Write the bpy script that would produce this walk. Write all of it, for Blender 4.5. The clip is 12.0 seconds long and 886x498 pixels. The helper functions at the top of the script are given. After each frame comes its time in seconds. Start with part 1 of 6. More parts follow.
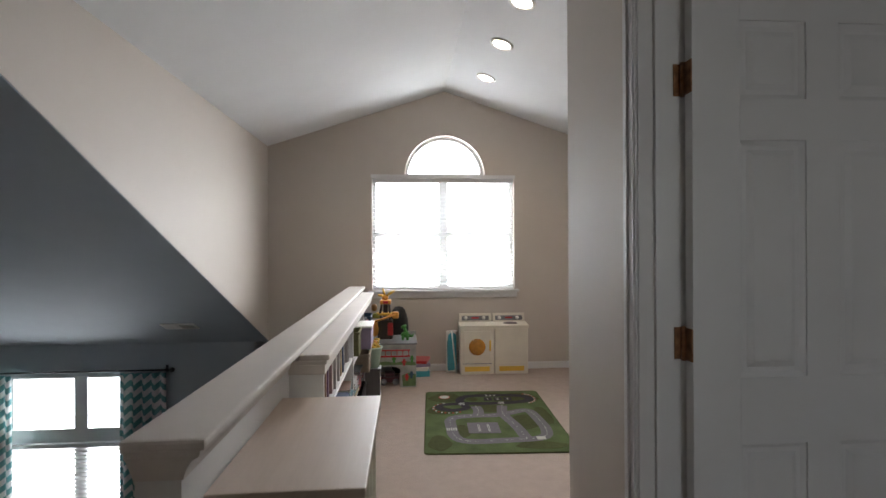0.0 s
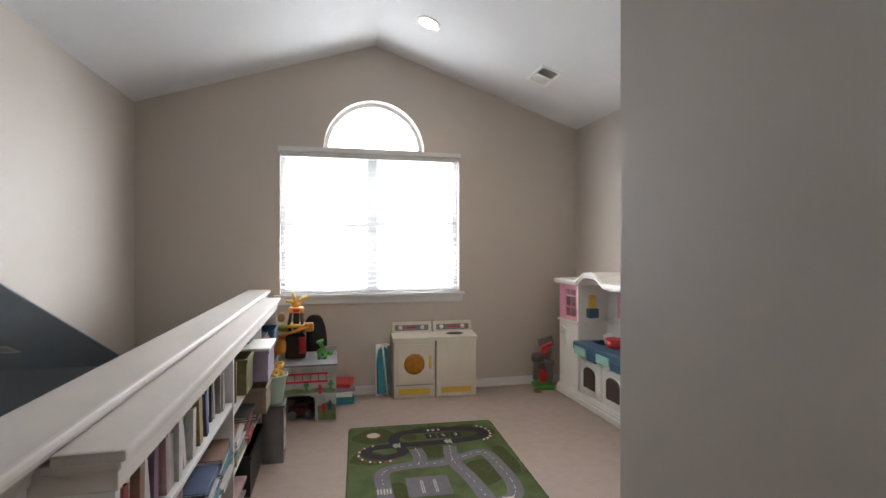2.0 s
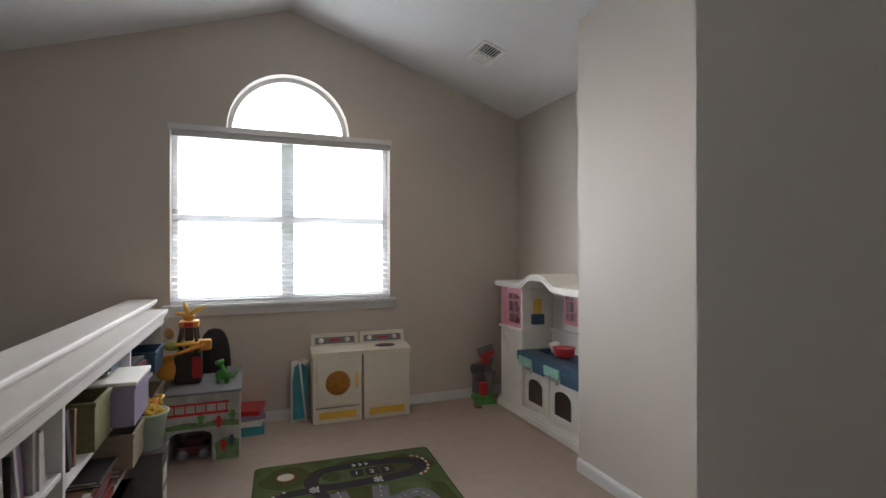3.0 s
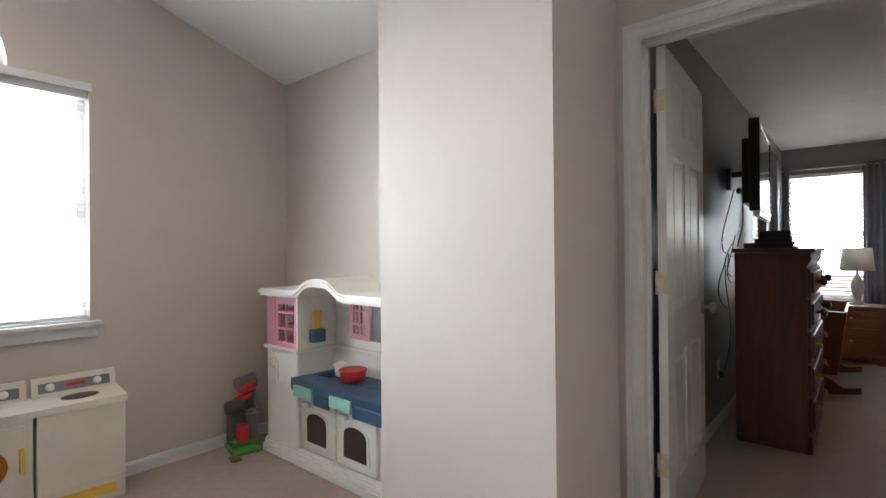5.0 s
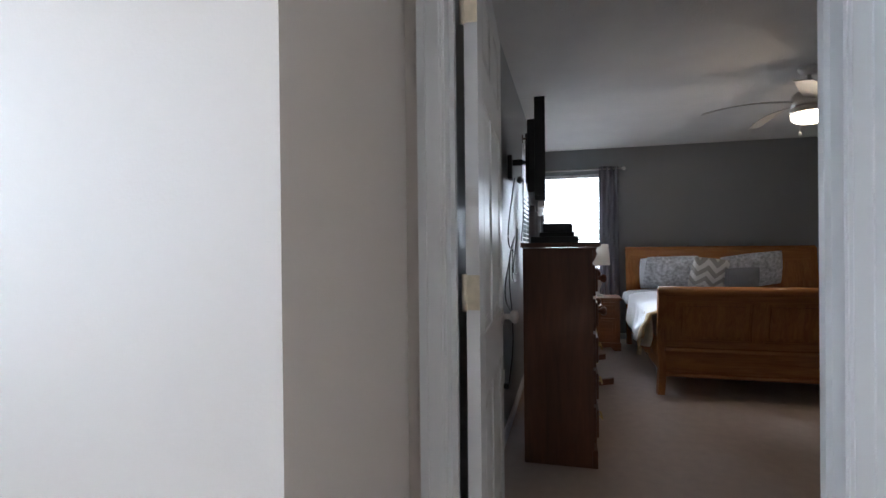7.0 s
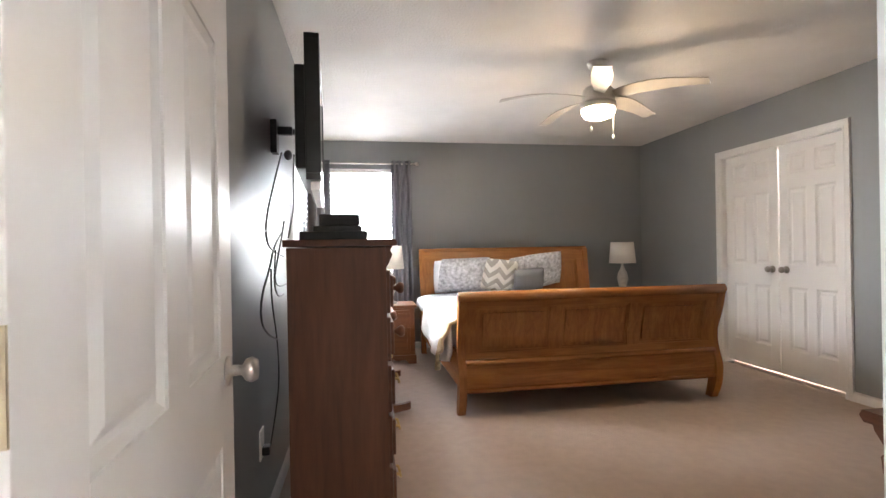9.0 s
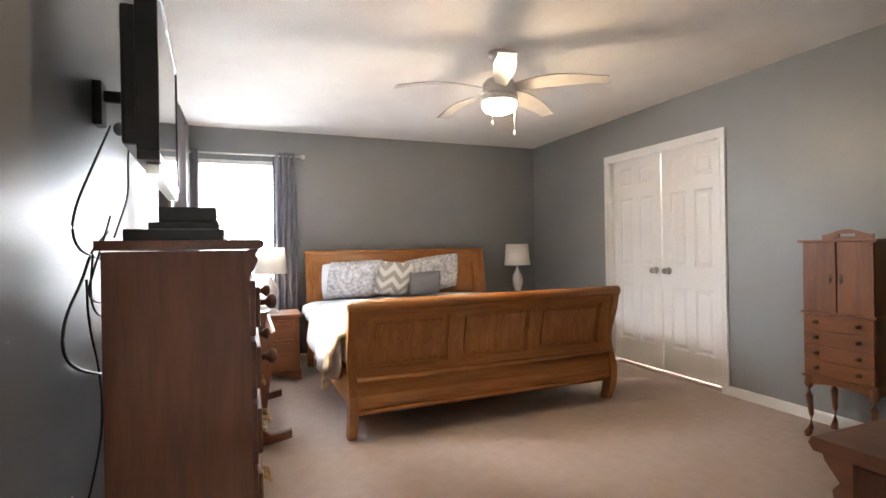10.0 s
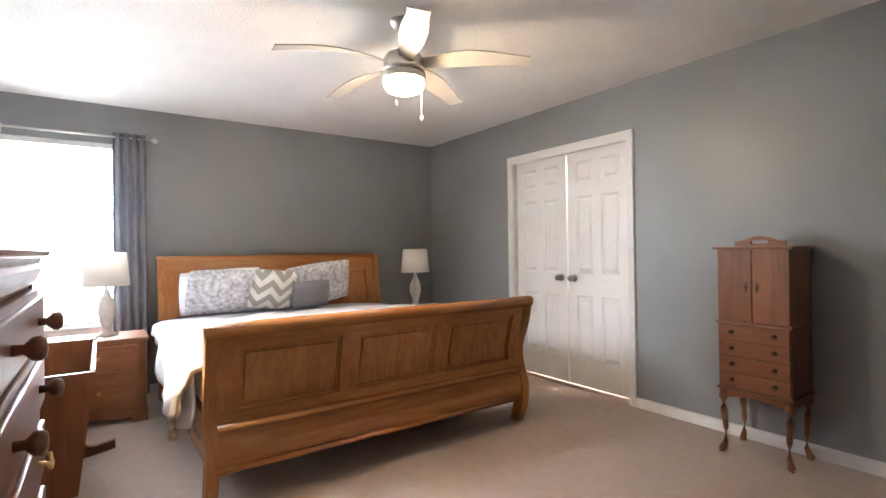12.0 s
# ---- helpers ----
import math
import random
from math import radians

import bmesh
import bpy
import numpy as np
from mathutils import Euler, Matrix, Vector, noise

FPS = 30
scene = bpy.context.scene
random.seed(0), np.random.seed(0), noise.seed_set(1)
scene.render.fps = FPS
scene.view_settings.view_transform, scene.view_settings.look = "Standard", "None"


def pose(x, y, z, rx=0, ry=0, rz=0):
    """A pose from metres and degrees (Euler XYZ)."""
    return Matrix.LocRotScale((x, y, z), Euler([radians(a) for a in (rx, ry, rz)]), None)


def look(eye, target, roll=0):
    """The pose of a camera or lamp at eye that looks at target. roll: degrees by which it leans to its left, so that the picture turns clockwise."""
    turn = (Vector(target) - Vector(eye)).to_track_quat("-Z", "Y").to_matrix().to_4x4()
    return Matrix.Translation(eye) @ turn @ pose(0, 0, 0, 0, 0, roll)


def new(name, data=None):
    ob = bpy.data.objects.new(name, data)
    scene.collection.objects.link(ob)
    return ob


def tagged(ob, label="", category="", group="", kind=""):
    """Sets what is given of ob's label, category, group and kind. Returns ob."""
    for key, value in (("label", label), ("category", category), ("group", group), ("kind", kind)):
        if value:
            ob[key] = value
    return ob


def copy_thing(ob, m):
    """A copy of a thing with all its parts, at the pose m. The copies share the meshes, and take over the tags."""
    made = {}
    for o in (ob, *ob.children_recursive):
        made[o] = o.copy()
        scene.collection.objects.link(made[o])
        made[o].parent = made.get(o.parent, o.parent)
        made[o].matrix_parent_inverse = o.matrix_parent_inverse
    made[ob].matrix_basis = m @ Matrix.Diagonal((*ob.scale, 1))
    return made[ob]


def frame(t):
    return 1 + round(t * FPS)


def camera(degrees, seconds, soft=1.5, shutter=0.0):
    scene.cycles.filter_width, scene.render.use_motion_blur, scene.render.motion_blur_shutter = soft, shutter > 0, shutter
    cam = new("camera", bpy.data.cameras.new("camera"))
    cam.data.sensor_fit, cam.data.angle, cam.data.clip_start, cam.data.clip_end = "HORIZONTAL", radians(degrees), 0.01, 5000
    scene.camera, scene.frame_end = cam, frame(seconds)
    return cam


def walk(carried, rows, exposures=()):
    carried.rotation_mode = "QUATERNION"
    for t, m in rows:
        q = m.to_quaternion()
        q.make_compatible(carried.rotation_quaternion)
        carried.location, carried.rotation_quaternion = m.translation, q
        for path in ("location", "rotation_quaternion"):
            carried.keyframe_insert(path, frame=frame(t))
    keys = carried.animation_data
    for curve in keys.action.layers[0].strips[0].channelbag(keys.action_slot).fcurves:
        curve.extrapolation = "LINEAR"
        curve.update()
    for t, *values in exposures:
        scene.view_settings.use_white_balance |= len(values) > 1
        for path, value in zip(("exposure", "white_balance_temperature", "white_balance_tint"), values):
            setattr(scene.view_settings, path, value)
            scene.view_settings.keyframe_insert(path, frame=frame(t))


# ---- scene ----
cam = camera(84.2, 12.0)
PATH = [
    (0, (0.731, 1.217, 1.314), (0.887, 3.211, 1.313), -0.3),
    (0.5, (0.726, 1.394, 1.264), (0.903, 3.386, 1.269), -0.1),
    (1, (0.74, 1.654, 1.232), (0.975, 3.64, 1.242), -0.1),
    (1.5, (0.795, 1.933, 1.242), (1.12, 3.906, 1.245), -0.1),
    (2, (0.793, 2.225, 1.259), (1.241, 4.174, 1.256), -0.0),
    (2.5, (0.839, 2.484, 1.257), (1.425, 4.396, 1.252), -0.0),
    (3, (0.901, 2.72, 1.248), (1.629, 4.583, 1.249), -0.1),
    (3.2, (0.914, 2.804, 1.247), (1.724, 4.633, 1.254), 0.2),
    (4.8, (1.112, 3.383, 1.205), (2.568, 4.753, 1.225), -0.4),
    (5, (1.176, 3.425, 1.218), (2.696, 4.725, 1.225), -0.5),
    (5.5, (1.33, 3.567, 1.211), (3.005, 4.659, 1.213), -0.5),
    (6, (1.543, 3.703, 1.21), (3.333, 4.595, 1.202), -0.6),
    (6.5, (1.799, 3.776, 1.203), (3.672, 4.478, 1.196), -0.6),
    (7, (2.02, 3.802, 1.199), (3.958, 4.296, 1.19), -0.6),
    (8.8, (2.781, 3.758, 1.165), (4.768, 3.524, 1.171), -1.1),
    (9, (2.861, 3.769, 1.175), (4.834, 3.44, 1.172), -1.0),
    (9.5, (3.036, 3.744, 1.18), (4.956, 3.184, 1.176), -1.0),
    (10, (3.204, 3.684, 1.181), (5.06, 2.938, 1.176), -1.0),
    (10.5, (3.379, 3.607, 1.184), (5.171, 2.72, 1.18), -1.0),
    (11, (3.521, 3.556, 1.18), (5.253, 2.555, 1.18), -0.8),
    (11.5, (3.639, 3.524, 1.187), (5.32, 2.441, 1.191), -0.8),
    (12, (3.722, 3.501, 1.191), (5.362, 2.356, 1.197), -0.8),
]
EXPOSURES = [(0, 0.08, 6850, 14), (2, 0.18, 6750, 14), (3, -0.55, 6700, 13), (4.8, 0.15, 6600, 11), (5.5, 0.6, 6300, 11), (6.5, 0.4, 5900, 11), (7.2, 0.45, 5800, 11), (8.8, 2.2, 6550, 12), (9.5, 2.45, 6600, 12), (12, 2.65, 6300, 12)]
walk(cam, [(t, look(eye, target, roll)) for t, eye, target, roll in PATH], EXPOSURES)

# ---- world, sun and lamps ----
world = bpy.data.worlds.new("sky")
scene.world = world
world.use_nodes = True
sky = world.node_tree.nodes.new("ShaderNodeTexSky")
sky.sky_type, sky.sun_disc = "NISHITA", False
sky.sun_elevation, sky.sun_rotation = radians(50), radians(120)
back = world.node_tree.nodes["Background"]
back.inputs["Strength"].default_value = 0.12
world.node_tree.links.new(sky.outputs[0], back.inputs[0])


def lamp(name, kind, energy, colour, m, size=0.1, size_y=None, angle=None):
    data = bpy.data.lights.new(name, kind)
    data.energy, data.color = energy, colour
    if kind == "AREA":
        data.shape, data.size, data.size_y = "RECTANGLE", size, size_y or size
    elif kind == "SUN":
        data.angle = radians(size)
    else:
        data.shadow_soft_size = size
    if kind == "SPOT":
        data.spot_size, data.spot_blend = radians(angle or 100), 0.6
    ob = new(name, data)
    ob.matrix_world = m
    return ob


lamp("sun", "SUN", 2.5, (1, 0.95, 0.88), look((20, -11, 24), (0, 0, 0)), 0.5)
DAY = (0.86, 0.94, 1.0)
lamp("loft_window_light", "AREA", 165, DAY, look((1.167, 6.85, 1.6), (1.167, 0, 1.3)), 2.0, 2.1)
lamp("bedroom_window_light", "AREA", 68, (0.93, 0.97, 1.0), look((9.0, 3.70, 1.75), (4.5, 3.0, 0.0)), 1.2, 1.9)
# added fill behind an invented side-room window, to brighten the open hall door
lamp("side_room_fill_light", "AREA", 6, DAY, look((2.25, -0.85, 1.5), (2.1, 3, 1.2)), 1.0, 1.2)
lamp("closet_bulb", "POINT", 60, (1, 0.9, 0.78), pose(6.6, -0.2, 2.2), 0.05)
lamp("great_room_window_light", "AREA", 110, DAY, look((-2.75, 6.9, -0.9), (-2.75, 0, -1.2)), 1.5, 1.9)
WARM = (1.0, 0.73, 0.47)
lamp("fan_bulb", "POINT", 5.2, WARM, pose(6.02, 2.14, 2.065), 0.09)
side = lamp("bedroom_side_window_light", "AREA", 34, (0.93, 0.97, 1.0), look((6.87, 4.66, 2.0), (6.9, 2.85, 0.2)), 1.1, 1.5)
side.data.spread = radians(70)
for cx, cy in ((1.495, 4.335), (1.495, 4.995), (1.495, 5.747)):
    lamp("downlight_bulb", "SPOT", 9, (1, 0.85, 0.68), look((cx, cy, 2.84), (cx, cy, 0)), 0.05, angle=130)


# ---- materials ----
def material(name, colour, rough=0.6, metal=0.0, vary=0.08, scale=6.0, bump=0.0, bump_scale=60.0, spec=0.5, random_value=0.0):
    m = bpy.data.materials.new(name)
    m.use_nodes = True
    nt = m.node_tree
    p = nt.nodes["Principled BSDF"]
    p.inputs["Roughness"].default_value, p.inputs["Metallic"].default_value = rough, metal
    p.inputs["Specular IOR Level"].default_value = spec
    co = nt.nodes.new("ShaderNodeTexCoord")
    nz = nt.nodes.new("ShaderNodeTexNoise")
    nz.inputs["Scale"].default_value, nz.inputs["Detail"].default_value = scale, 5
    nt.links.new(co.outputs["Object"], nz.inputs["Vector"])
    rp = nt.nodes.new("ShaderNodeValToRGB")
    a, b = [c * (1 - vary) for c in colour], [min(1, c * (1 + vary)) for c in colour]
    rp.color_ramp.elements[0].position, rp.color_ramp.elements[1].position = 0.3, 0.7
    rp.color_ramp.elements[0].color, rp.color_ramp.elements[1].color = (*a, 1), (*b, 1)
    nt.links.new(nz.outputs["Fac"], rp.inputs["Fac"])
    out = rp.outputs["Color"]
    if random_value:
        info, hs, mr = nt.nodes.new("ShaderNodeObjectInfo"), nt.nodes.new("ShaderNodeHueSaturation"), nt.nodes.new("ShaderNodeMapRange")
        mr.inputs["To Min"].default_value, mr.inputs["To Max"].default_value = 1 - random_value, 1 + random_value
        nt.links.new(info.outputs["Random"], mr.inputs["Value"])
        nt.links.new(mr.outputs["Result"], hs.inputs["Value"])
        nt.links.new(out, hs.inputs["Color"])
        out = hs.outputs["Color"]
    nt.links.new(out, p.inputs["Base Color"])
    if bump:
        n2, bp = nt.nodes.new("ShaderNodeTexNoise"), nt.nodes.new("ShaderNodeBump")
        n2.inputs["Scale"].default_value, n2.inputs["Detail"].default_value = bump_scale, 4
        bp.inputs["Strength"].default_value, bp.inputs["Distance"].default_value = bump, 0.01
        nt.links.new(co.outputs["Object"], n2.inputs["Vector"])
        nt.links.new(n2.outputs["Fac"], bp.inputs["Height"])
        nt.links.new(bp.outputs["Normal"], p.inputs["Normal"])
    return m


def wood(name, light, dark, grain=(1, 14, 14), rough=0.35):
    m = material(name, light, rough)
    nt = m.node_tree
    p = nt.nodes["Principled BSDF"]
    co = nt.nodes.new("ShaderNodeTexCoord")
    mp = nt.nodes.new("ShaderNodeMapping")
    mp.inputs["Scale"].default_value = grain
    n1, n2 = nt.nodes.new("ShaderNodeTexNoise"), nt.nodes.new("ShaderNodeTexNoise")
    n1.inputs["Scale"].default_value, n1.inputs["Detail"].default_value, n1.inputs["Distortion"].default_value = 1.6, 8, 1.2
    n2.inputs["Scale"].default_value, n2.inputs["Detail"].default_value = 9, 6
    rp = nt.nodes.new("ShaderNodeValToRGB")
    e = rp.color_ramp.elements
    e[0].position, e[1].position = 0.33, 0.66
    e[0].color, e[1].color = (*dark, 1), (*light, 1)
    mix = nt.nodes.new("ShaderNodeMath")
    mix.operation = "MULTIPLY_ADD"
    mix.inputs[1].default_value = 0.3
    nt.links.new(co.outputs["Object"], mp.inputs["Vector"])
    nt.links.new(mp.outputs["Vector"], n1.inputs["Vector"])
    nt.links.new(mp.outputs["Vector"], n2.inputs["Vector"])
    nt.links.new(n2.outputs["Fac"], mix.inputs[0])
    sc = nt.nodes.new("ShaderNodeMath")
    sc.operation = "MULTIPLY"
    sc.inputs[1].default_value = 0.72
    nt.links.new(n1.outputs["Fac"], sc.inputs[0])
    nt.links.new(sc.outputs[0], mix.inputs[2])
    nt.links.new(mix.outputs[0], rp.inputs["Fac"])
    nt.links.new(rp.outputs["Color"], p.inputs["Base Color"])
    bp = nt.nodes.new("ShaderNodeBump")
    bp.inputs["Strength"].default_value, bp.inputs["Distance"].default_value = 0.12, 0.004
    nt.links.new(mix.outputs[0], bp.inputs["Height"])
    nt.links.new(bp.outputs["Normal"], p.inputs["Normal"])
    return m


def glowing(name, colour, strength):
    m = bpy.data.materials.new(name)
    m.use_nodes = True
    p = m.node_tree.nodes["Principled BSDF"]
    p.inputs["Base Color"].default_value = (*colour, 1)
    p.inputs["Emission Color"].default_value, p.inputs["Emission Strength"].default_value = (*colour, 1), strength
    return m


def translucent(name, colour, weight=0.4, rough=0.8):
    m = material(name, colour, rough, bump=0.15, bump_scale=220)
    nt = m.node_tree
    tr, mx = nt.nodes.new("ShaderNodeBsdfTranslucent"), nt.nodes.new("ShaderNodeMixShader")
    tr.inputs["Color"].default_value = (*colour, 1)
    mx.inputs["Fac"].default_value = weight
    nt.links.new(nt.nodes["Principled BSDF"].outputs[0], mx.inputs[1])
    nt.links.new(tr.outputs[0], mx.inputs[2])
    nt.links.new(mx.outputs[0], nt.nodes["Material Output"].inputs["Surface"])
    return m


def glass(name):
    m = bpy.data.materials.new(name)
    m.use_nodes = True
    p = m.node_tree.nodes["Principled BSDF"]
    p.inputs["Base Color"].default_value = (0.95, 0.98, 1, 1)
    p.inputs["Roughness"].default_value, p.inputs["Transmission Weight"].default_value, p.inputs["IOR"].default_value = 0.0, 1.0, 1.05
    return m


BEIGE = material("beige wall paint", (0.56, 0.50, 0.445), 0.6, vary=0.02, scale=2, bump=0.06, bump_scale=150)
GREY = material("grey wall paint", (0.222, 0.234, 0.241), 0.38, vary=0.03, scale=2, bump=0.06, bump_scale=150)
SLATE = material("slate blue wall paint", (0.38, 0.41, 0.435), 0.5, vary=0.03, scale=2, bump=0.06, bump_scale=150)
CEIL = material("white ceiling paint", (0.72, 0.72, 0.72), 0.8, vary=0.02, scale=3, bump=0.12, bump_scale=90)
# great room ceiling: white in shade, the dimness put into a grey-blue colour
GCEIL = material("shade-toned ceiling paint", (0.33, 0.36, 0.39), 0.8, vary=0.03, scale=3, bump=0.12, bump_scale=90)
CEIL2 = material("textured ceiling paint", (0.74, 0.72, 0.69), 0.85, vary=0.03, scale=4, bump=0.55, bump_scale=70)
TRIM = material("white gloss trim paint", (0.68, 0.675, 0.67), 0.36, vary=0.02, scale=4, bump=0.03, bump_scale=40)
SATIN = material("satin white cap paint", (0.60, 0.555, 0.52), 0.58, vary=0.03, scale=5, bump=0.05, bump_scale=50)
CARPET = material("beige carpet", (0.52, 0.42, 0.36), 0.95, vary=0.05, scale=14, bump=0.9, bump_scale=260, spec=0.1)
OAK = wood("oak along y", (0.43, 0.175, 0.05), (0.27, 0.10, 0.028), (14, 1, 14), 0.27)
OAKV = wood("oak upright", (0.43, 0.175, 0.05), (0.27, 0.10, 0.028), (14, 14, 1), 0.27)
OAKX = wood("oak along x", (0.43, 0.175, 0.05), (0.27, 0.10, 0.028), (1, 14, 14), 0.27)
BROWN = wood("dark stained pine upright", (0.17, 0.063, 0.03), (0.09, 0.034, 0.017), (9, 9, 0.9), 0.5)
BROWNX = wood("dark stained pine", (0.155, 0.055, 0.026), (0.075, 0.028, 0.014), (0.9, 11, 11), 0.34)
CHERRY = wood("cherry along x", (0.215, 0.08, 0.029), (0.125, 0.043, 0.015), (1, 12, 12), 0.35)
CHERRYV = wood("cherry upright", (0.215, 0.08, 0.029), (0.125, 0.043, 0.015), (12, 12, 1), 0.35)
MAPLE = wood("pale laminate", (0.60, 0.49, 0.41), (0.555, 0.45, 0.37), (12, 1, 12), 0.4)
BRASS = material("aged brass", (0.55, 0.38, 0.16), 0.32, 1.0, vary=0.2, scale=40)
BRONZE = material("dark bronze", (0.10, 0.07, 0.05), 0.4, 0.9, vary=0.2, scale=40)
NICKEL = material("brushed nickel", (0.62, 0.60, 0.57), 0.3, 1.0, vary=0.06, scale=60)
BLACK = material("black plastic", (0.012, 0.012, 0.013), 0.35, vary=0.2, scale=20)
SCREEN = material("black glass screen", (0.01, 0.01, 0.012), 0.08, vary=0.1, scale=3)
WHITEP = material("white plastic", (0.83, 0.81, 0.76), 0.4, vary=0.03, scale=8)
CREAMP = material("cream plastic", (0.74, 0.69, 0.59), 0.42, vary=0.04, scale=8)
PINKP = material("pink plastic", (0.76, 0.34, 0.43), 0.4, vary=0.05, scale=8)
BLUEP = material("dark teal plastic", (0.03, 0.085, 0.15), 0.4, vary=0.1, scale=8)
TEALP = material("teal plastic", (0.05, 0.33, 0.42), 0.45, vary=0.1, scale=8)
MINTP = material("mint plastic", (0.30, 0.58, 0.46), 0.45, vary=0.1, scale=30)
YELLOWP = material("yellow plastic", (0.78, 0.50, 0.08), 0.4, vary=0.06, scale=8)
ORANGEP = material("orange plastic", (0.72, 0.30, 0.04), 0.4, vary=0.08, scale=8)
REDP = material("red plastic", (0.55, 0.025, 0.03), 0.35, vary=0.08, scale=8)
GREENP = material("green plastic", (0.07, 0.30, 0.06), 0.4, vary=0.1, scale=8)
GREYP = material("grey plastic", (0.22, 0.22, 0.23), 0.5, vary=0.1, scale=8)
DARKP = material("dark brown plastic", (0.05, 0.03, 0.025), 0.45, vary=0.15, scale=8)
PURPLEP = material("lilac plastic", (0.30, 0.25, 0.36), 0.4, vary=0.08, scale=8)
LINEN = material("white cotton", (0.78, 0.78, 0.79), 0.9, vary=0.03, scale=9, bump=0.25, bump_scale=120, spec=0.1)
SHEET = material("grey cotton", (0.42, 0.42, 0.44), 0.9, vary=0.06, scale=9, bump=0.25, bump_scale=160, spec=0.1)
GOLD = material("patterned gold cotton", (0.42, 0.33, 0.2), 0.85, vary=0.35, scale=26, bump=0.2, bump_scale=120, spec=0.1)
FLORAL = material("grey floral cotton", (0.56, 0.56, 0.58), 0.9, vary=0.42, scale=30, bump=0.2, bump_scale=160, spec=0.1)
CURT = translucent("grey curtain cloth", (0.23, 0.235, 0.26), 0.25)
SHADE = translucent("white linen lampshade", (0.80, 0.76, 0.70), 0.4)
BLIND = translucent("white blind slat", (0.80, 0.80, 0.80), 0.35, 0.5)
GLASS = glass("window glass")
BULB = glowing("frosted lamp glass", (1.0, 0.80, 0.55), 9)
DOWN = glowing("downlight lens", (1.0, 0.93, 0.82), 10)
PORCH = material("stone ceramic", (0.50, 0.48, 0.45), 0.45, vary=0.12, scale=20)


# ---- mesh helpers ----
def box(bm, x0, x1, y0, y1, z0, z1, bevel=0.0):
    lo, hi = (min(x0, x1), min(y0, y1), min(z0, z1)), (max(x0, x1), max(y0, y1), max(z0, z1))
    c = [(lo[0] + hi[0]) / 2, (lo[1] + hi[1]) / 2, (lo[2] + hi[2]) / 2]
    r = bmesh.ops.create_cube(bm, size=1, matrix=Matrix.Translation(c) @ Matrix.Diagonal((hi[0] - lo[0], hi[1] - lo[1], hi[2] - lo[2], 1)))
    if bevel:
        ed = {e for v in r["verts"] for e in v.link_edges}
        bmesh.ops.bevel(bm, geom=list(ed), offset=bevel, segments=2, affect="EDGES", profile=0.6)
    return bm


def boxes(*specs, bevel=0.0):
    bm = bmesh.new()
    for s in specs:
        box(bm, *s, bevel=bevel)
    return bm


def prism(bm, outline, axis, a, b):
    """A closed outline in the two other axes, drawn out from a to b along axis."""
    def at(p, q):
        return {"x": (q, p[0], p[1]), "y": (p[0], q, p[1]), "z": (p[0], p[1], q)}[axis]
    va, vb = [bm.verts.new(at(p, a)) for p in outline], [bm.verts.new(at(p, b)) for p in outline]
    n = len(outline)
    fs = [bm.faces.new(va), bm.faces.new(vb[::-1])]
    fs += [bm.faces.new((va[i], vb[i], vb[(i + 1) % n], va[(i + 1) % n])) for i in range(n)]
    bmesh.ops.recalc_face_normals(bm, faces=fs)
    return bm


def lathe(bm, profile, m=None, seg=24):
    """Turned about z: profile of (radius, height)."""
    m = m or Matrix()
    rings = [[bm.verts.new(m @ Vector((r * math.cos(2 * math.pi * k / seg), r * math.sin(2 * math.pi * k / seg), z))) for k in range(seg)] for r, z in profile]
    fs = []
    for a, b in zip(rings, rings[1:]):
        fs += [bm.faces.new((a[k], a[(k + 1) % seg], b[(k + 1) % seg], b[k])) for k in range(seg)]
    fs += [bm.faces.new(rings[0][::-1]), bm.faces.new(rings[-1])]
    for f in fs:
        f.smooth = True
    bmesh.ops.recalc_face_normals(bm, faces=fs)
    return bm


def tube(bm, pts, r, seg=8):
    pts = [Vector(p) for p in pts]
    rings = []
    for i, p in enumerate(pts):
        d = (pts[min(i + 1, len(pts) - 1)] - pts[max(i - 1, 0)]).normalized()
        q = d.to_track_quat("Z", "Y")
        rr = r[i] if isinstance(r, (list, tuple)) else r
        rings.append([bm.verts.new(p + q @ Vector((rr * math.cos(2 * math.pi * k / seg), rr * math.sin(2 * math.pi * k / seg), 0))) for k in range(seg)])
    fs = []
    for a, b in zip(rings, rings[1:]):
        fs += [bm.faces.new((a[k], a[(k + 1) % seg], b[(k + 1) % seg], b[k])) for k in range(seg)]
    fs += [bm.faces.new(rings[0][::-1]), bm.faces.new(rings[-1])]
    for f in fs:
        f.smooth = True
    return bm


def blob(bm, cx, cy, cz, rx, ry, rz, power=2.5, nu=20, nv=12):
    """A rounded cushion-like body."""
    def sp(v, e):
        return math.copysign(abs(v) ** e, v)
    e = 2 / power
    rows = []
    for j in range(1, nv):
        v = -math.pi / 2 + math.pi * j / nv
        rows.append([bm.verts.new((cx + rx * sp(math.cos(v), e) * sp(math.cos(2 * math.pi * i / nu), e), cy + ry * sp(math.cos(v), e) * sp(math.sin(2 * math.pi * i / nu), e), cz + rz * sp(math.sin(v), e))) for i in range(nu)])
    lo, hi = bm.verts.new((cx, cy, cz - rz)), bm.verts.new((cx, cy, cz + rz))
    fs = []
    for a, b in zip(rows, rows[1:]):
        fs += [bm.faces.new((a[i], a[(i + 1) % nu], b[(i + 1) % nu], b[i])) for i in range(nu)]
    fs += [bm.faces.new((rows[0][(i + 1) % nu], rows[0][i], lo)) for i in range(nu)] + [bm.faces.new((rows[-1][i], rows[-1][(i + 1) % nu], hi)) for i in range(nu)]
    for f in fs:
        f.smooth = True
    return bm


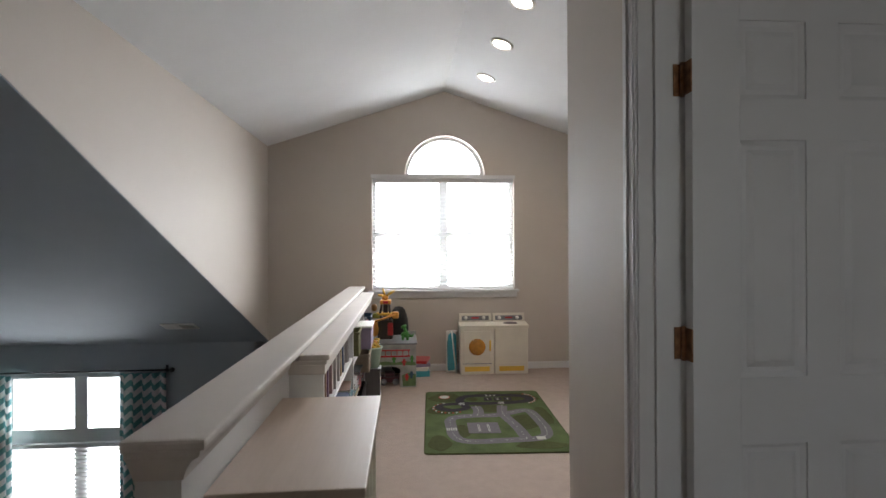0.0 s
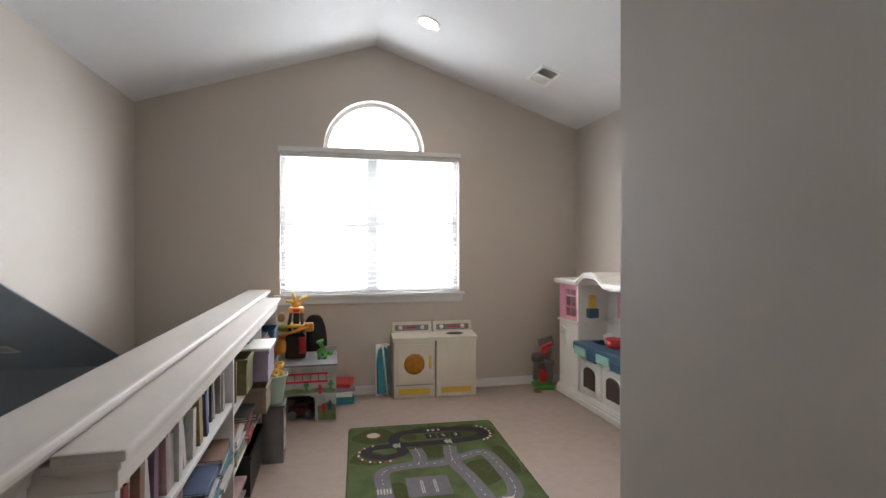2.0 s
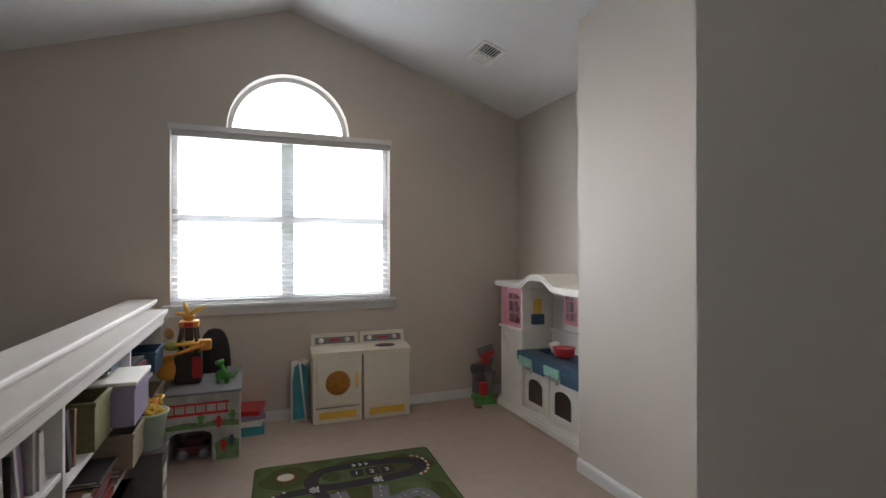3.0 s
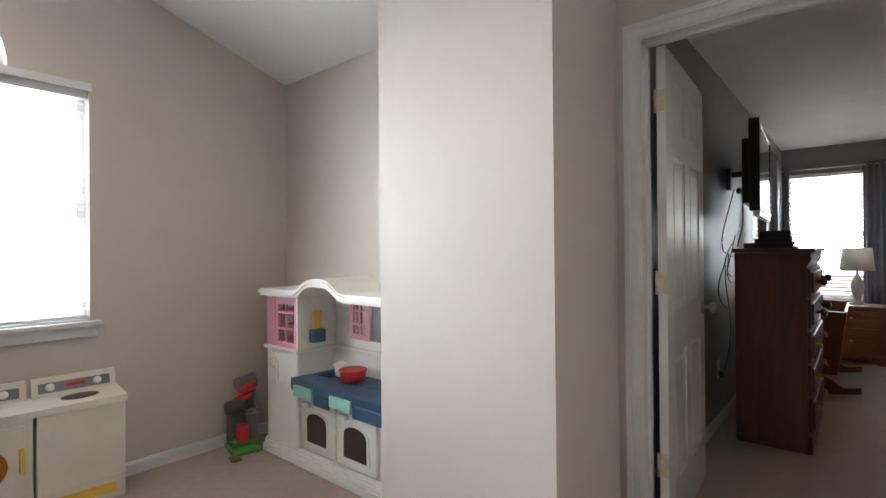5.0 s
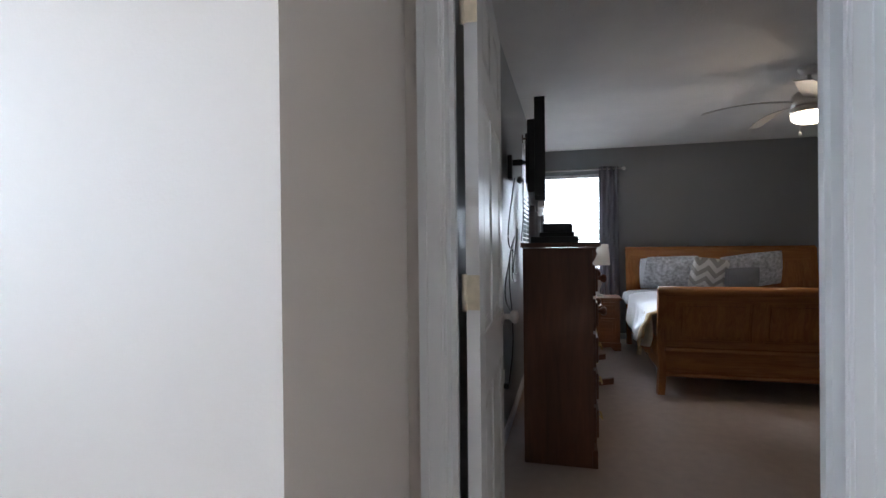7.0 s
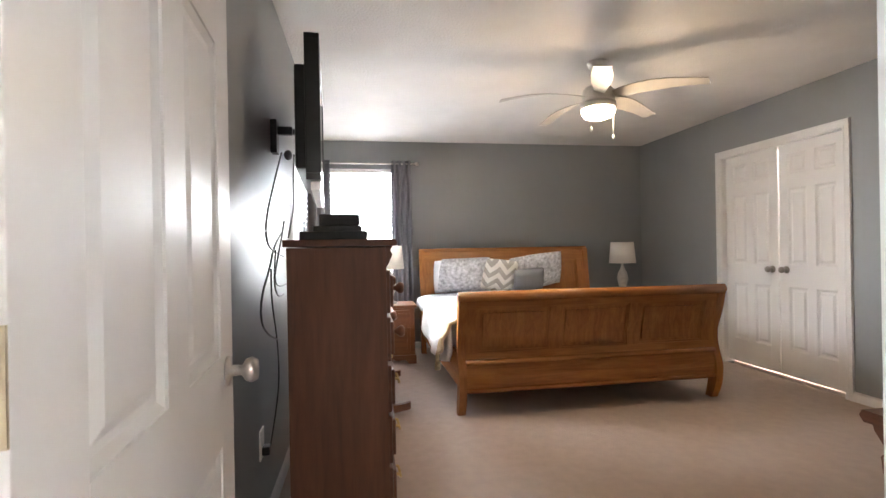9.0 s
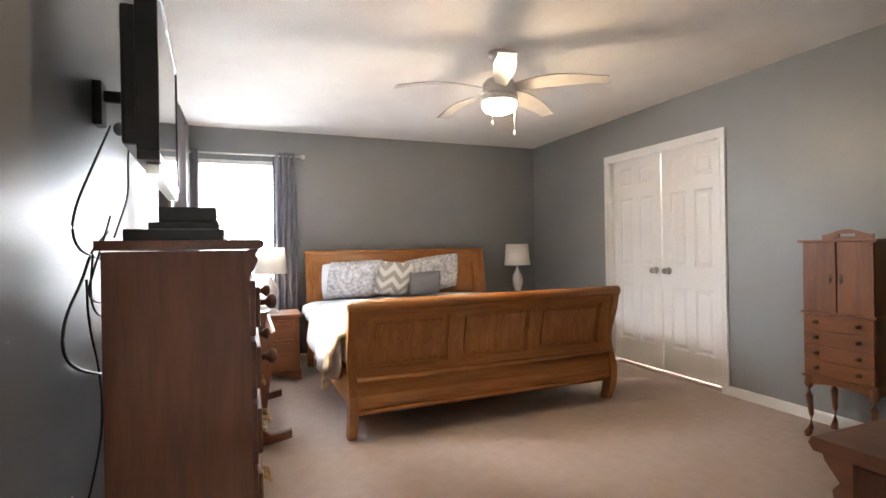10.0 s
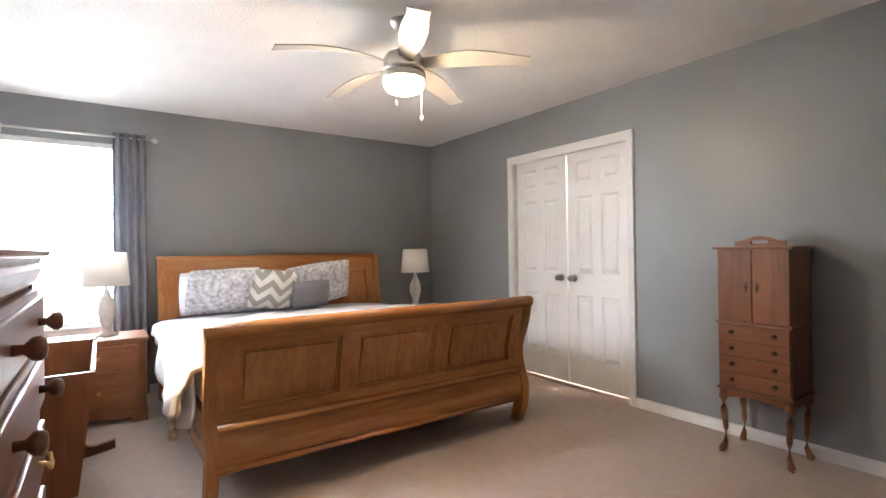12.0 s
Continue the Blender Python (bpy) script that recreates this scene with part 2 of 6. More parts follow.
def link(name, bm, mat):
    me = bpy.data.meshes.new(name)
    bm.to_mesh(me)
    bm.free()
    me.materials.append(mat)
    return new(name, me)


def part(name, bm, mat, parent, label=""):
    ob = link(name, bm, mat)
    ob.parent = parent
    return tagged(ob, label) if label else ob


def again(name, src, parent, m):
    """A piece that shares the mesh of src."""
    ob = new(name, src.data)
    ob.parent = parent
    ob.matrix_basis = m
    return ob


def thing(name, label, category, m, group=""):
    ob = new(name)
    ob.empty_display_size = 0.1
    ob.matrix_world = m
    return tagged(ob, label, category, group)


def solo(name, bm, mat, label, category, m=None, group=""):
    ob = link(name, bm, mat)
    if m is not None:
        ob.matrix_world = m
    return tagged(ob, label, category, group)


def structure(name, bm, mat, label=""):
    return tagged(link(name, bm, mat), label, "", "", "structure")


# ---- the shell ----
WX, EX, NY = -0.70, 3.08, 6.50          # loft walls
RX, RZ, SL = 1.167, 3.015, 0.328        # ridge and slope of the vault
BN, BS, BW, BE, BH = 4.19, 0.22, 3.25, 8.65, 2.44   # bedroom
LOW = -2.75                             # floor of the great room
AX, AR, AZ = 1.170, 0.4325, 2.105       # arched light


def roof(x):
    return RZ - SL * abs(x - RX)


def slices(bm, xs, lo, hi, a, b, axis="y"):
    for x0, x1 in zip(xs, xs[1:]):
        l0, l1, h0, h1 = lo(x0), lo(x1), hi(x0), hi(x1)
        if h0 - l0 < 1e-4 and h1 - l1 < 1e-4:
            continue
        prism(bm, [(x0, l0), (x1, l1), (x1, h1), (x0, h0)], axis, a, b)
    return bm


structure("floor", boxes((0.155, 1.39, -0.6, NY, -0.25, 0), (1.39, 3.25, 3.15, NY, -0.25, 0), (1.39, 3.25, -0.6, 3.15, -0.25, 0), (3.25, BE, BS - 0.02, BN + 0.02, -0.25, 0), (-0.70, 0.155, -0.6, 1.9, -0.25, 0)), CARPET, "beige cut-pile carpet floor")
wn = bmesh.new()
W0, W1, WZ0, WZ1 = 0.385, 1.925, 0.872, 2.075
slices(wn, [WX - 0.15, W0], lambda x: -0.25, roof, NY, NY + 0.16)
slices(wn, [W1, EX + 0.15], lambda x: -0.25, roof, NY, NY + 0.16)
slices(wn, [W0, W1], lambda x: -0.25, lambda x: WZ0, NY, NY + 0.16)
slices(wn, [W0, W1], lambda x: WZ1, lambda x: AZ, NY, NY + 0.16)
slices(wn, [W0, AX - AR], lambda x: AZ, roof, NY, NY + 0.16)
slices(wn, [AX + AR, W1], lambda x: AZ, roof, NY, NY + 0.16)
arc = sorted([AX - AR * math.cos(math.pi * k / 40) for k in range(41)] + [RX])
slices(wn, arc, lambda x: AZ + math.sqrt(max(0, AR * AR - (x - AX) ** 2)), roof, NY, NY + 0.16)
structure("wall_north", wn, BEIGE, "beige painted gable wall with an arched window opening")


def rake(y):
    return 0.352 + 0.465 * (NY - y)


ww = bmesh.new()
slices(ww, [2.12, NY - 0.002], lambda y: rake(y) + 0.006, lambda y: roof(WX), WX - 0.12, WX, "x")
structure("wall_west", ww, BEIGE, "beige painted wall above a raking edge")
structure("wall_east", boxes((EX, EX + 0.12, 5.02, NY, -0.25, 2.5)), BEIGE)
structure("wall_pier", boxes((2.62, 3.165, 4.185, 5.02, 0, 2.9)), BEIGE, "beige painted wall pier beside the bedroom door")
structure("wall_alcove", boxes((3.165, EX + 0.12, 4.9, 5.02, -0.25, 2.5)), BEIGE)
# hall wall with a doorway
HD0, HD1 = 1.78, 2.545
structure("wall_hall", boxes((1.39, 1.52, HD1 + 0.02, 3.15, 0, 2.95), (1.39, 1.52, -0.6, HD0 - 0.02, 0, 2.95), (1.39, 1.52, HD0 - 0.02, HD1 + 0.02, 2.06, 2.95)), BEIGE, "beige painted hall wall")
structure("wall_return", boxes((1.52, 3.165, 3.03, 3.15, 0, 2.9)), BEIGE)
# the opening at x 1.8 to 2.7 holds the added side-room window
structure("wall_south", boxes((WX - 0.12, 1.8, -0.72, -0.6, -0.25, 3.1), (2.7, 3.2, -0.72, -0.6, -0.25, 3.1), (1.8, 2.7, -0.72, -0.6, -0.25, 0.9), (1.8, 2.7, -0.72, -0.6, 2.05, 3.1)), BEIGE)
structure("wall_landing", boxes((WX - 0.12, WX, -0.6, 2.09, -0.25, 2.45)), BEIGE)
structure("wall_side_room", boxes((2.9, 3.02, -0.6, 3.03, 0, 2.9)), BEIGE)
cl = bmesh.new()
for x0, x1 in ((WX - 0.15, RX), (RX, EX + 0.25)):
    prism(cl, [(x0, roof(x0)), (x1, roof(x1)), (x1, roof(x1) + 0.15), (x0, roof(x0) + 0.15)], "y", -0.75, NY + 0.16)
structure("ceiling", cl, CEIL, "white vaulted ceiling")

# great room below, seen over the half wall
gr = bmesh.new()
GX, GW0, GW1, GZ0, GZ1 = -6.2, -3.32, -2.17, -1.9, 0.03
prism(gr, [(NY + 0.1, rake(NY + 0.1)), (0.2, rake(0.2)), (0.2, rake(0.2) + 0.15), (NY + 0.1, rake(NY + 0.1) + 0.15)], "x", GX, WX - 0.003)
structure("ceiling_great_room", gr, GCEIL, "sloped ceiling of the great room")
structure("wall_great_room", boxes((GX, GW0, NY, NY + 0.16, LOW, 0.4), (GW1, 0.2, NY, NY + 0.16, LOW, 0.352), (GW0, GW1, NY, NY + 0.16, LOW, GZ0), (GW0, GW1, NY, NY + 0.16, GZ1, 0.4)), SLATE)
structure("wall_great_room_west", boxes((GX - 0.12, GX, -0.7, NY, LOW, 3.3)), SLATE)
structure("wall_great_room_south", boxes((GX, WX - 0.12, 0.1, 0.22, LOW, 3.3)), SLATE)
structure("wall_stairwell", boxes((0.155, 0.2, -0.6, NY, LOW, -0.25), (WX, 0.155, 0.1, 0.22, LOW, -0.25)), SLATE)
structure("floor_great_room", boxes((GX, 0.2, -0.6, NY, LOW - 0.1, LOW)), CARPET)

# bedroom shell
D0, D1, DH = 3.27, 4.085, 2.045        # bedroom door opening along y
structure("wall_bedroom_door", boxes((3.165, BW, BS - 0.12, D0 - 0.018, 0, 2.9), (3.165, BW, D1 + 0.018, BN, 0, 2.9), (3.165, BW, D0 - 0.018, D1 + 0.018, DH + 0.018, 2.9)), BEIGE)
structure("wall_bedroom_inner", boxes((BW, BW + 0.004, BS, D0 - 0.07, 0, BH), (BW, BW + 0.004, D0 - 0.07, D1 + 0.07, DH + 0.07, BH)), GREY)
V0, V1, VZ0, VZ1 = 3.25, 4.14, 0.62, 2.12
U0, U1 = 6.45, 7.30                     # second bedroom window, along x
structure("wall_bedroom_north", boxes((BW, U0, BN, BN + 0.12, -0.25, BH), (U1, BE + 0.15, BN, BN + 0.12, -0.25, BH), (U0, U1, BN, BN + 0.12, -0.25, VZ0), (U0, U1, BN, BN + 0.12, VZ1, BH)), GREY, "grey painted bedroom wall with a window")
structure("wall_bedroom_east", boxes((BE, BE + 0.15, BS - 0.12, V0, -0.25, BH), (BE, BE + 0.15, V1, BN, -0.25, BH), (BE, BE + 0.15, V0, V1, -0.25, VZ0), (BE, BE + 0.15, V0, V1, VZ1, BH)), GREY, "grey painted bedroom wall with a window")
C0, C1, CH = 5.975, 7.215, 2.03
structure("wall_bedroom_south", boxes((BW, C0 - 0.018, BS - 0.12, BS, -0.25, BH), (C1 + 0.018, BE, BS - 0.12, BS, -0.25, BH), (C0 - 0.018, C1 + 0.018, BS - 0.12, BS, CH, BH)), GREY, "grey painted bedroom wall with a closet doorway")
structure("wall_closet", boxes((C0 - 0.3, C1 + 0.3, -0.62, -0.5, 0, BH), (C0 - 0.42, C0 - 0.3, -0.62, BS - 0.12, 0, BH), (C1 + 0.3, C1 + 0.42, -0.62, BS - 0.12, 0, BH)), TRIM)
structure("floor_closet", boxes((C0 - 0.3, C1 + 0.3, -0.5, BS - 0.12, -0.25, -0.002)), CARPET)
structure("ceiling_bedroom", boxes((BW, BE + 0.15, BS - 0.74, BN + 0.12, BH, BH + 0.12)), CEIL2, "textured white bedroom ceiling")


def skirting(name, runs):
    """Runs of (axis, from, to, face, sense): boards 73 mm high with a rounded top."""
    bm = bmesh.new()
    for axis, a, b, face, s in runs:
        sec = [(face, 0.0), (face + s * 0.014, 0.0), (face + s * 0.014, 0.056), (face + s * 0.010, 0.067), (face + s * 0.004, 0.073), (face, 0.073)]
        prism(bm, sec, axis, a, b)
    return structure(name, bm, TRIM, "white baseboard")


skirting("baseboard_loft", [("y", 3.0, 3.149, 1.39, -1), ("y", 2.645, 3.0, 1.39, -1), ("y", 4.185, 5.02, 2.62, -1), ("y", 5.034, NY - 0.014, EX, -1)])
sk = bmesh.new()
for x0, x1, f, s in ((0.42, EX, NY, -1), (2.62, 3.10, 4.185, -1), (1.52, 3.10, 3.15, 1), (2.62, EX, 5.02, 1)):
    prism(sk, [(f, 0.0), (f + s * 0.014, 0.0), (f + s * 0.014, 0.056), (f + s * 0.010, 0.067), (f + s * 0.004, 0.073), (f, 0.073)], "x", x0, x1)
structure("baseboard_loft_cross", sk, TRIM, "white baseboard")
sk = bmesh.new()
for x0, x1, f, s in ((BW, C0 - 0.065, BS, 1), (C1 + 0.065, BE, BS, 1), (4.2, BE, BN, -1)):
    prism(sk, [(f, 0.0), (f + s * 0.014, 0.0), (f + s * 0.014, 0.056), (f + s * 0.010, 0.067), (f + s * 0.004, 0.073), (f, 0.073)], "x", x0, x1)
structure("baseboard_bedroom", sk, TRIM, "white baseboard")
skirting("baseboard_bedroom_east", [("y", BS + 0.015, BN - 0.015, BE, -1), ("y", BS + 0.015, D0 - 0.08, BW + 0.004, 1)])

# half wall with a broad moulded cap, and the void beside it
structure("wall_half", boxes((0.16, 0.255, 2.30, 3.27, -0.25, 0.86), (0.16, 0.20, 3.27, 6.12, -0.25, 0.86), (0.16, 0.29, 6.12, NY, -0.25, 0.86)), TRIM, "white half wall over the stairwell")
capb = bmesh.new()
box(capb, 0.138, 0.312, 2.278, NY - 0.003, 0.892, 0.918, 0.008)
cove = [(0.158, 0.260, 2.298, 0.826), (0.156, 0.263, 2.296, 0.838), (0.153, 0.268, 2.293, 0.850), (0.150, 0.280, 2.289, 0.868), (0.145, 0.298, 2.284, 0.880), (0.145, 0.300, 2.284, 0.892)]
rings = [[capb.verts.new((x, y, z)) for x, y in ((x0, y0), (x1, y0), (x1, NY - 0.004), (x0, NY - 0.004))] for x0, x1, y0, z in cove]
for lo_, hi_ in zip(rings, rings[1:]):
    for i in range(4):
        capb.faces.new((lo_[i], lo_[(i + 1) % 4], hi_[(i + 1) % 4], hi_[i]))
structure("trim_half_wall_cap", capb, SATIN, "white moulded cap of the half wall")


# ---- doors, casings and windows ----
def casing(bm, axis, a0, a1, h, face, s, w=0.062):
    """Moulded frame on both sides and over an opening from a0 to a1 along axis, on the plane face."""
    for t, lo, hi in ((0.012, 0.0, w), (0.019, w - 0.022, w - 0.002), (0.016, 0.006, 0.018)):
        for p0, p1 in ((a0 - hi, a0 - lo), (a1 + lo, a1 + hi)):
            e = (face, face + s * t, p0, p1, 0, h + hi) if axis == "y" else (p0, p1, face, face + s * t, 0, h + hi)
            box(bm, *e)
        e = (face, face + s * t, a0 - lo, a1 + lo, h + lo, h + hi) if axis == "y" else (a0 - lo, a1 + lo, face, face + s * t, h + lo, h + hi)
        box(bm, *e)
    return bm


structure("trim_bedroom_door", casing(casing(boxes((3.16, BW + 0.008, D0 - 0.018, D0, 0, DH + 0.018), (3.16, BW + 0.008, D1, D1 + 0.018, 0, DH + 0.018), (3.16, BW + 0.008, D0, D1, DH, DH + 0.018), (3.21, 3.235, D0, D0 + 0.012, 0, DH), (3.21, 3.235, D1 - 0.012, D1, 0, DH), (3.21, 3.235, D0, D1, DH - 0.012, DH)), "y", D0 - 0.005, D1 + 0.005, DH + 0.005, 3.165, -1), "y", D0 - 0.005, D1 + 0.005, DH + 0.005, BW + 0.004, 1), TRIM, "white moulded door casing")
structure("trim_hall_door", casing(boxes((1.385, 1.53, HD0 - 0.02, HD0, 0, 2.06), (1.385, 1.53, HD1, HD1 + 0.02, 0, 2.06), (1.385, 1.53, HD0, HD1, 2.04, 2.06), (1.43, 1.455, HD1 - 0.012, HD1, 0, 2.04)), "y", HD0 - 0.005, HD1 + 0.005, 2.045, 1.39, -1), TRIM, "white moulded door casing")
structure("trim_closet", casing(boxes((C0 - 0.018, C0, BS - 0.12, BS + 0.003, 0, CH), (C1, C1 + 0.018, BS - 0.12, BS + 0.003, 0, CH), (C0, C1, BS - 0.12, BS + 0.003, CH - 0.018, CH)), "x", C0 - 0.005, C1 + 0.005, CH - 0.01, BS, 1), TRIM, "white moulded closet casing")


def door(name, w, h, m, label, hinges=(0.33, 1.07, 1.81), knob=NICKEL, hinge_mat=BRASS, tag="structure", stile=0.115, leaf_plate=0.0):
    """Six-panel door in its own frame: hinge edge at x = 0, leaf along +x, thickness along y, centred."""
    ob = thing(name, label, "door", m)
    if tag:
        ob["kind"] = tag
    t, s, mid = 0.0175, stile * w / 0.78, 0.10 * w / 0.78
    pw = (w - 2 * s - mid) / 2
    zs = [0.0, 0.22, 0.76, 0.945, 1.60, 1.715, h - 0.10, h]
    bm = bmesh.new()
    box(bm, 0, s, -t, t, 0, h, 0.002)
    box(bm, w - s, w, -t, t, 0, h, 0.002)
    for k in (0, 2, 4, 6):
        box(bm, s, w - s, -t, t, zs[k], zs[k + 1])
    for k in (1, 3, 5):
        box(bm, s + pw, s + pw + mid, -t, t, zs[k], zs[k + 1])
    part("leaf", bm, TRIM, ob)
    for k in (1, 3, 5):
        for x0 in (s, s + pw + mid):
            p = bmesh.new()
            z0, z1 = zs[k], zs[k + 1]
            for e in (-1, 1):
                o, q = 0.026, 0.042
                a = [(x0, e * 0.013, z0), (x0 + pw, e * 0.013, z0), (x0 + pw, e * 0.013, z1), (x0, e * 0.013, z1)]
                b = [(x0 + 0.014, e * 0.006, z0 + 0.014), (x0 + pw - 0.014, e * 0.006, z0 + 0.014), (x0 + pw - 0.014, e * 0.006, z1 - 0.014), (x0 + 0.014, e * 0.006, z1 - 0.014)]
                c = [(x0 + o, e * 0.006, z0 + o), (x0 + pw - o, e * 0.006, z0 + o), (x0 + pw - o, e * 0.006, z1 - o), (x0 + o, e * 0.006, z1 - o)]
                d = [(x0 + q, e * 0.014, z0 + q), (x0 + pw - q, e * 0.014, z0 + q), (x0 + pw - q, e * 0.014, z1 - q), (x0 + q, e * 0.014, z1 - q)]
                rings = [[p.verts.new(v) for v in r] for r in (a, b, c, d)]
                for r0, r1 in zip(rings, rings[1:]):
                    for i in range(4):
                        p.faces.new((r0[i], r0[(i + 1) % 4], r1[(i + 1) % 4], r1[i]))
                p.faces.new(rings[-1])
            bmesh.ops.recalc_face_normals(p, faces=p.faces[:])
            part("panel", p, TRIM, ob)
    for z in hinges:
        hb = bmesh.new()
        box(hb, -0.003, 0.0, -t, t, z - 0.045, z + 0.045)
        lathe(hb, [(0.007, z - 0.048), (0.007, z + 0.048)], Matrix.Translation((-0.004, t + 0.004, 0)), 10)
        box(hb, -0.004, 0.030, t, t + 0.003, z - 0.045, z + 0.045, 0.001)
        if leaf_plate:
            box(hb, -0.028, -0.006, leaf_plate - 0.003, leaf_plate, z - 0.045, z + 0.045, 0.001)
        part("hinge", hb, hinge_mat, ob, "worn brass hinge")
    if knob:
        kb = bmesh.new()
        for e in (-1, 1):
            lathe(kb, [(0.032, 0), (0.032, 0.006), (0.012, 0.010), (0.011, 0.032), (0.024, 0.040), (0.028, 0.052), (0.022, 0.064), (0.004, 0.067)], Matrix.Translation((w - 0.065, e * t, 0.905)) @ Matrix.Rotation(-e * math.pi / 2, 4, "X"), 18)
        part("door_knob", kb, knob, ob, "brushed metal door knob")
    return ob


COPPER = material("tarnished copper", (0.24, 0.125, 0.065), 0.35, 1.0, vary=0.35, scale=50)
PALEBRASS = material("pale brass", (0.66, 0.58, 0.44), 0.35, 0.8, vary=0.1, scale=40)
# bedroom door, open into the room along its north wall
door("door_1", 0.80, 2.03, pose(3.262, 4.040, 0.01, 0, 0, 3.2), "white six-panel bedroom door standing open against the wall", hinge_mat=PALEBRASS)
door("door_2", 0.76, 2.03, pose(1.515, 2.515, 0.01, 0, 0, 0), "white six-panel hall door standing open", hinges=(0.28, 1.035, 1.775), hinge_mat=COPPER, stile=0.14, leaf_plate=0.0295)
CW = (C1 - C0) / 2 - 0.009
DKNICKEL = material("dark nickel", (0.28, 0.26, 0.23), 0.3, 1.0, vary=0.1, scale=40)
door("door_3", CW, CH - 0.035, pose(C0 + 0.002, BS - 0.062, 0.034), "white six-panel closet door, closed", hinges=(), knob=DKNICKEL)
door("door_4", CW, CH - 0.035, pose(C1 - 0.002, BS - 0.062, 0.034, 0, 0, 180), "white six-panel closet door, closed", hinges=(), knob=DKNICKEL)


def window(name, axis, a0, a1, z0, z1, face, s, label, cols=2, slats=True, rail=0.5, sill=True, tilt=18):
    """A window in an opening from a0 to a1, on a wall whose room face is at face; s points out of the room."""
    ob = thing(name, label, "window", Matrix())
    ob["kind"] = "structure"

    def bx(bm, p0, p1, d0, d1, q0, q1, bevel=0.0):
        if axis == "x":
            return box(bm, p0, p1, face + s * d0, face + s * d1, q0, q1, bevel)
        return box(bm, face + s * d0, face + s * d1, p0, p1, q0, q1, bevel)
    fr = bmesh.new()
    w = 0.04
    for p0, p1 in ((a0, a0 + w), (a1 - w, a1)):
        bx(fr, p0, p1, 0.08, 0.14, z0, z1)
    bx(fr, a0 + w, a1 - w, 0.08, 0.14, z0, z0 + w)
    bx(fr, a0 + w, a1 - w, 0.08, 0.14, z1 - w, z1)
    zr = z0 + (z1 - z0) * rail
    step = (a1 - a0) / cols
    for k in range(1, cols):
        bx(fr, a0 + k * step - 0.045, a0 + k * step + 0.045, 0.08, 0.14, z0 + w, z1 - w)
    for k in range(cols):
        e0 = a0 + k * step + (w if k == 0 else 0.045)
        e1 = a0 + (k + 1) * step - (w if k == cols - 1 else 0.045)
        bx(fr, e0, e1, 0.09, 0.13, zr - 0.025, zr + 0.025)
    part("window_frame", fr, TRIM, ob)
    for k in range(cols):
        e0 = a0 + k * step + (w if k == 0 else 0.045)
        e1 = a0 + (k + 1) * step - (w if k == cols - 1 else 0.045)
        for q0, q1 in ((z0 + w, zr - 0.025), (zr + 0.025, z1 - w)):
            g = part("pane", bx(bmesh.new(), e0, e1, 0.108, 0.112, q0, q1), GLASS, ob)
            g.visible_shadow = False
    if sill:
        sb = bmesh.new()
        bx(sb, a0 - 0.045, a1 + 0.045, -0.045, 0.0, z0 - 0.028, z0 - 0.002, 0.006)
        bx(sb, a0 + 0.002, a1 - 0.002, 0.0, 0.08, z0, z0 + 0.004)
        bx(sb, a0 - 0.03, a1 + 0.03, -0.016, 0.0, z0 - 0.085, z0 - 0.028, 0.004)
        part("window_sill", sb, TRIM, ob)
    return ob, bx


def blind(name, axis, a0, a1, z0, z1, face, s, label, stacks=1, tilt=12, pitch=0.043):
    ob = thing(name, label, "window blind", Matrix())
    step = (a1 - a0) / stacks
    first = None
    for k in range(stacks):
        p0, p1 = a0 + k * step + 0.006, a0 + (k + 1) * step - 0.006
        c, half = (p0 + p1) / 2, (p1 - p0) / 2
        hr = bmesh.new()
        if axis == "x":
            box(hr, p0, p1, face + s * 0.012, face + s * 0.06, z1 - 0.045, z1 - 0.002, 0.004)
        else:
            box(hr, face + s * 0.012, face + s * 0.06, p0, p1, z1 - 0.045, z1 - 0.002, 0.004)
        part("headrail", hr, TRIM, ob)
        z = z1 - 0.07
        while z > z0 + 0.03:
            if first is None:
                sl = bmesh.new()
                box(sl, -half, half, -0.024, 0.024, -0.0013, 0.0013)
                first = part("slat", sl, BLIND, ob)
                q = first
            else:
                q = again("slat", first, ob, Matrix())
            m = pose(c, face + s * 0.037, z, s * tilt, 0, 0) if axis == "x" else pose(face + s * 0.037, c, z, 0, 0, 90) @ pose(0, 0, 0, -s * tilt, 0, 0)
            q.matrix_basis = m
            z -= pitch
        br = bmesh.new()
        if axis == "x":
            box(br, p0, p1, face + s * 0.022, face + s * 0.052, z0 + 0.008, z0 + 0.026, 0.003)
        else:
            box(br, face + s * 0.022, face + s * 0.052, p0, p1, z0 + 0.008, z0 + 0.026, 0.003)
        part("bottom_rail", br, TRIM, ob)
        for f in (0.15, 0.85):
            cd = bmesh.new()
            u = p0 + (p1 - p0) * f
            tube(cd, [(u, face + s * 0.012, z1 - 0.04), (u, face + s * 0.012, z0 + 0.02)] if axis == "x" else [(face + s * 0.012, u, z1 - 0.04), (face + s * 0.012, u, z0 + 0.02)], 0.0015, 5)
            part("cord", cd, TRIM, ob)
    return ob


window("window_1", "x", W0, W1, WZ0, WZ1, NY, 1, "white double window with a sill", 2)
blind("window_blind", "x", W0, W1, WZ0, WZ1, NY, 1, "white slatted blind lowered over the loft window", 1, 10)
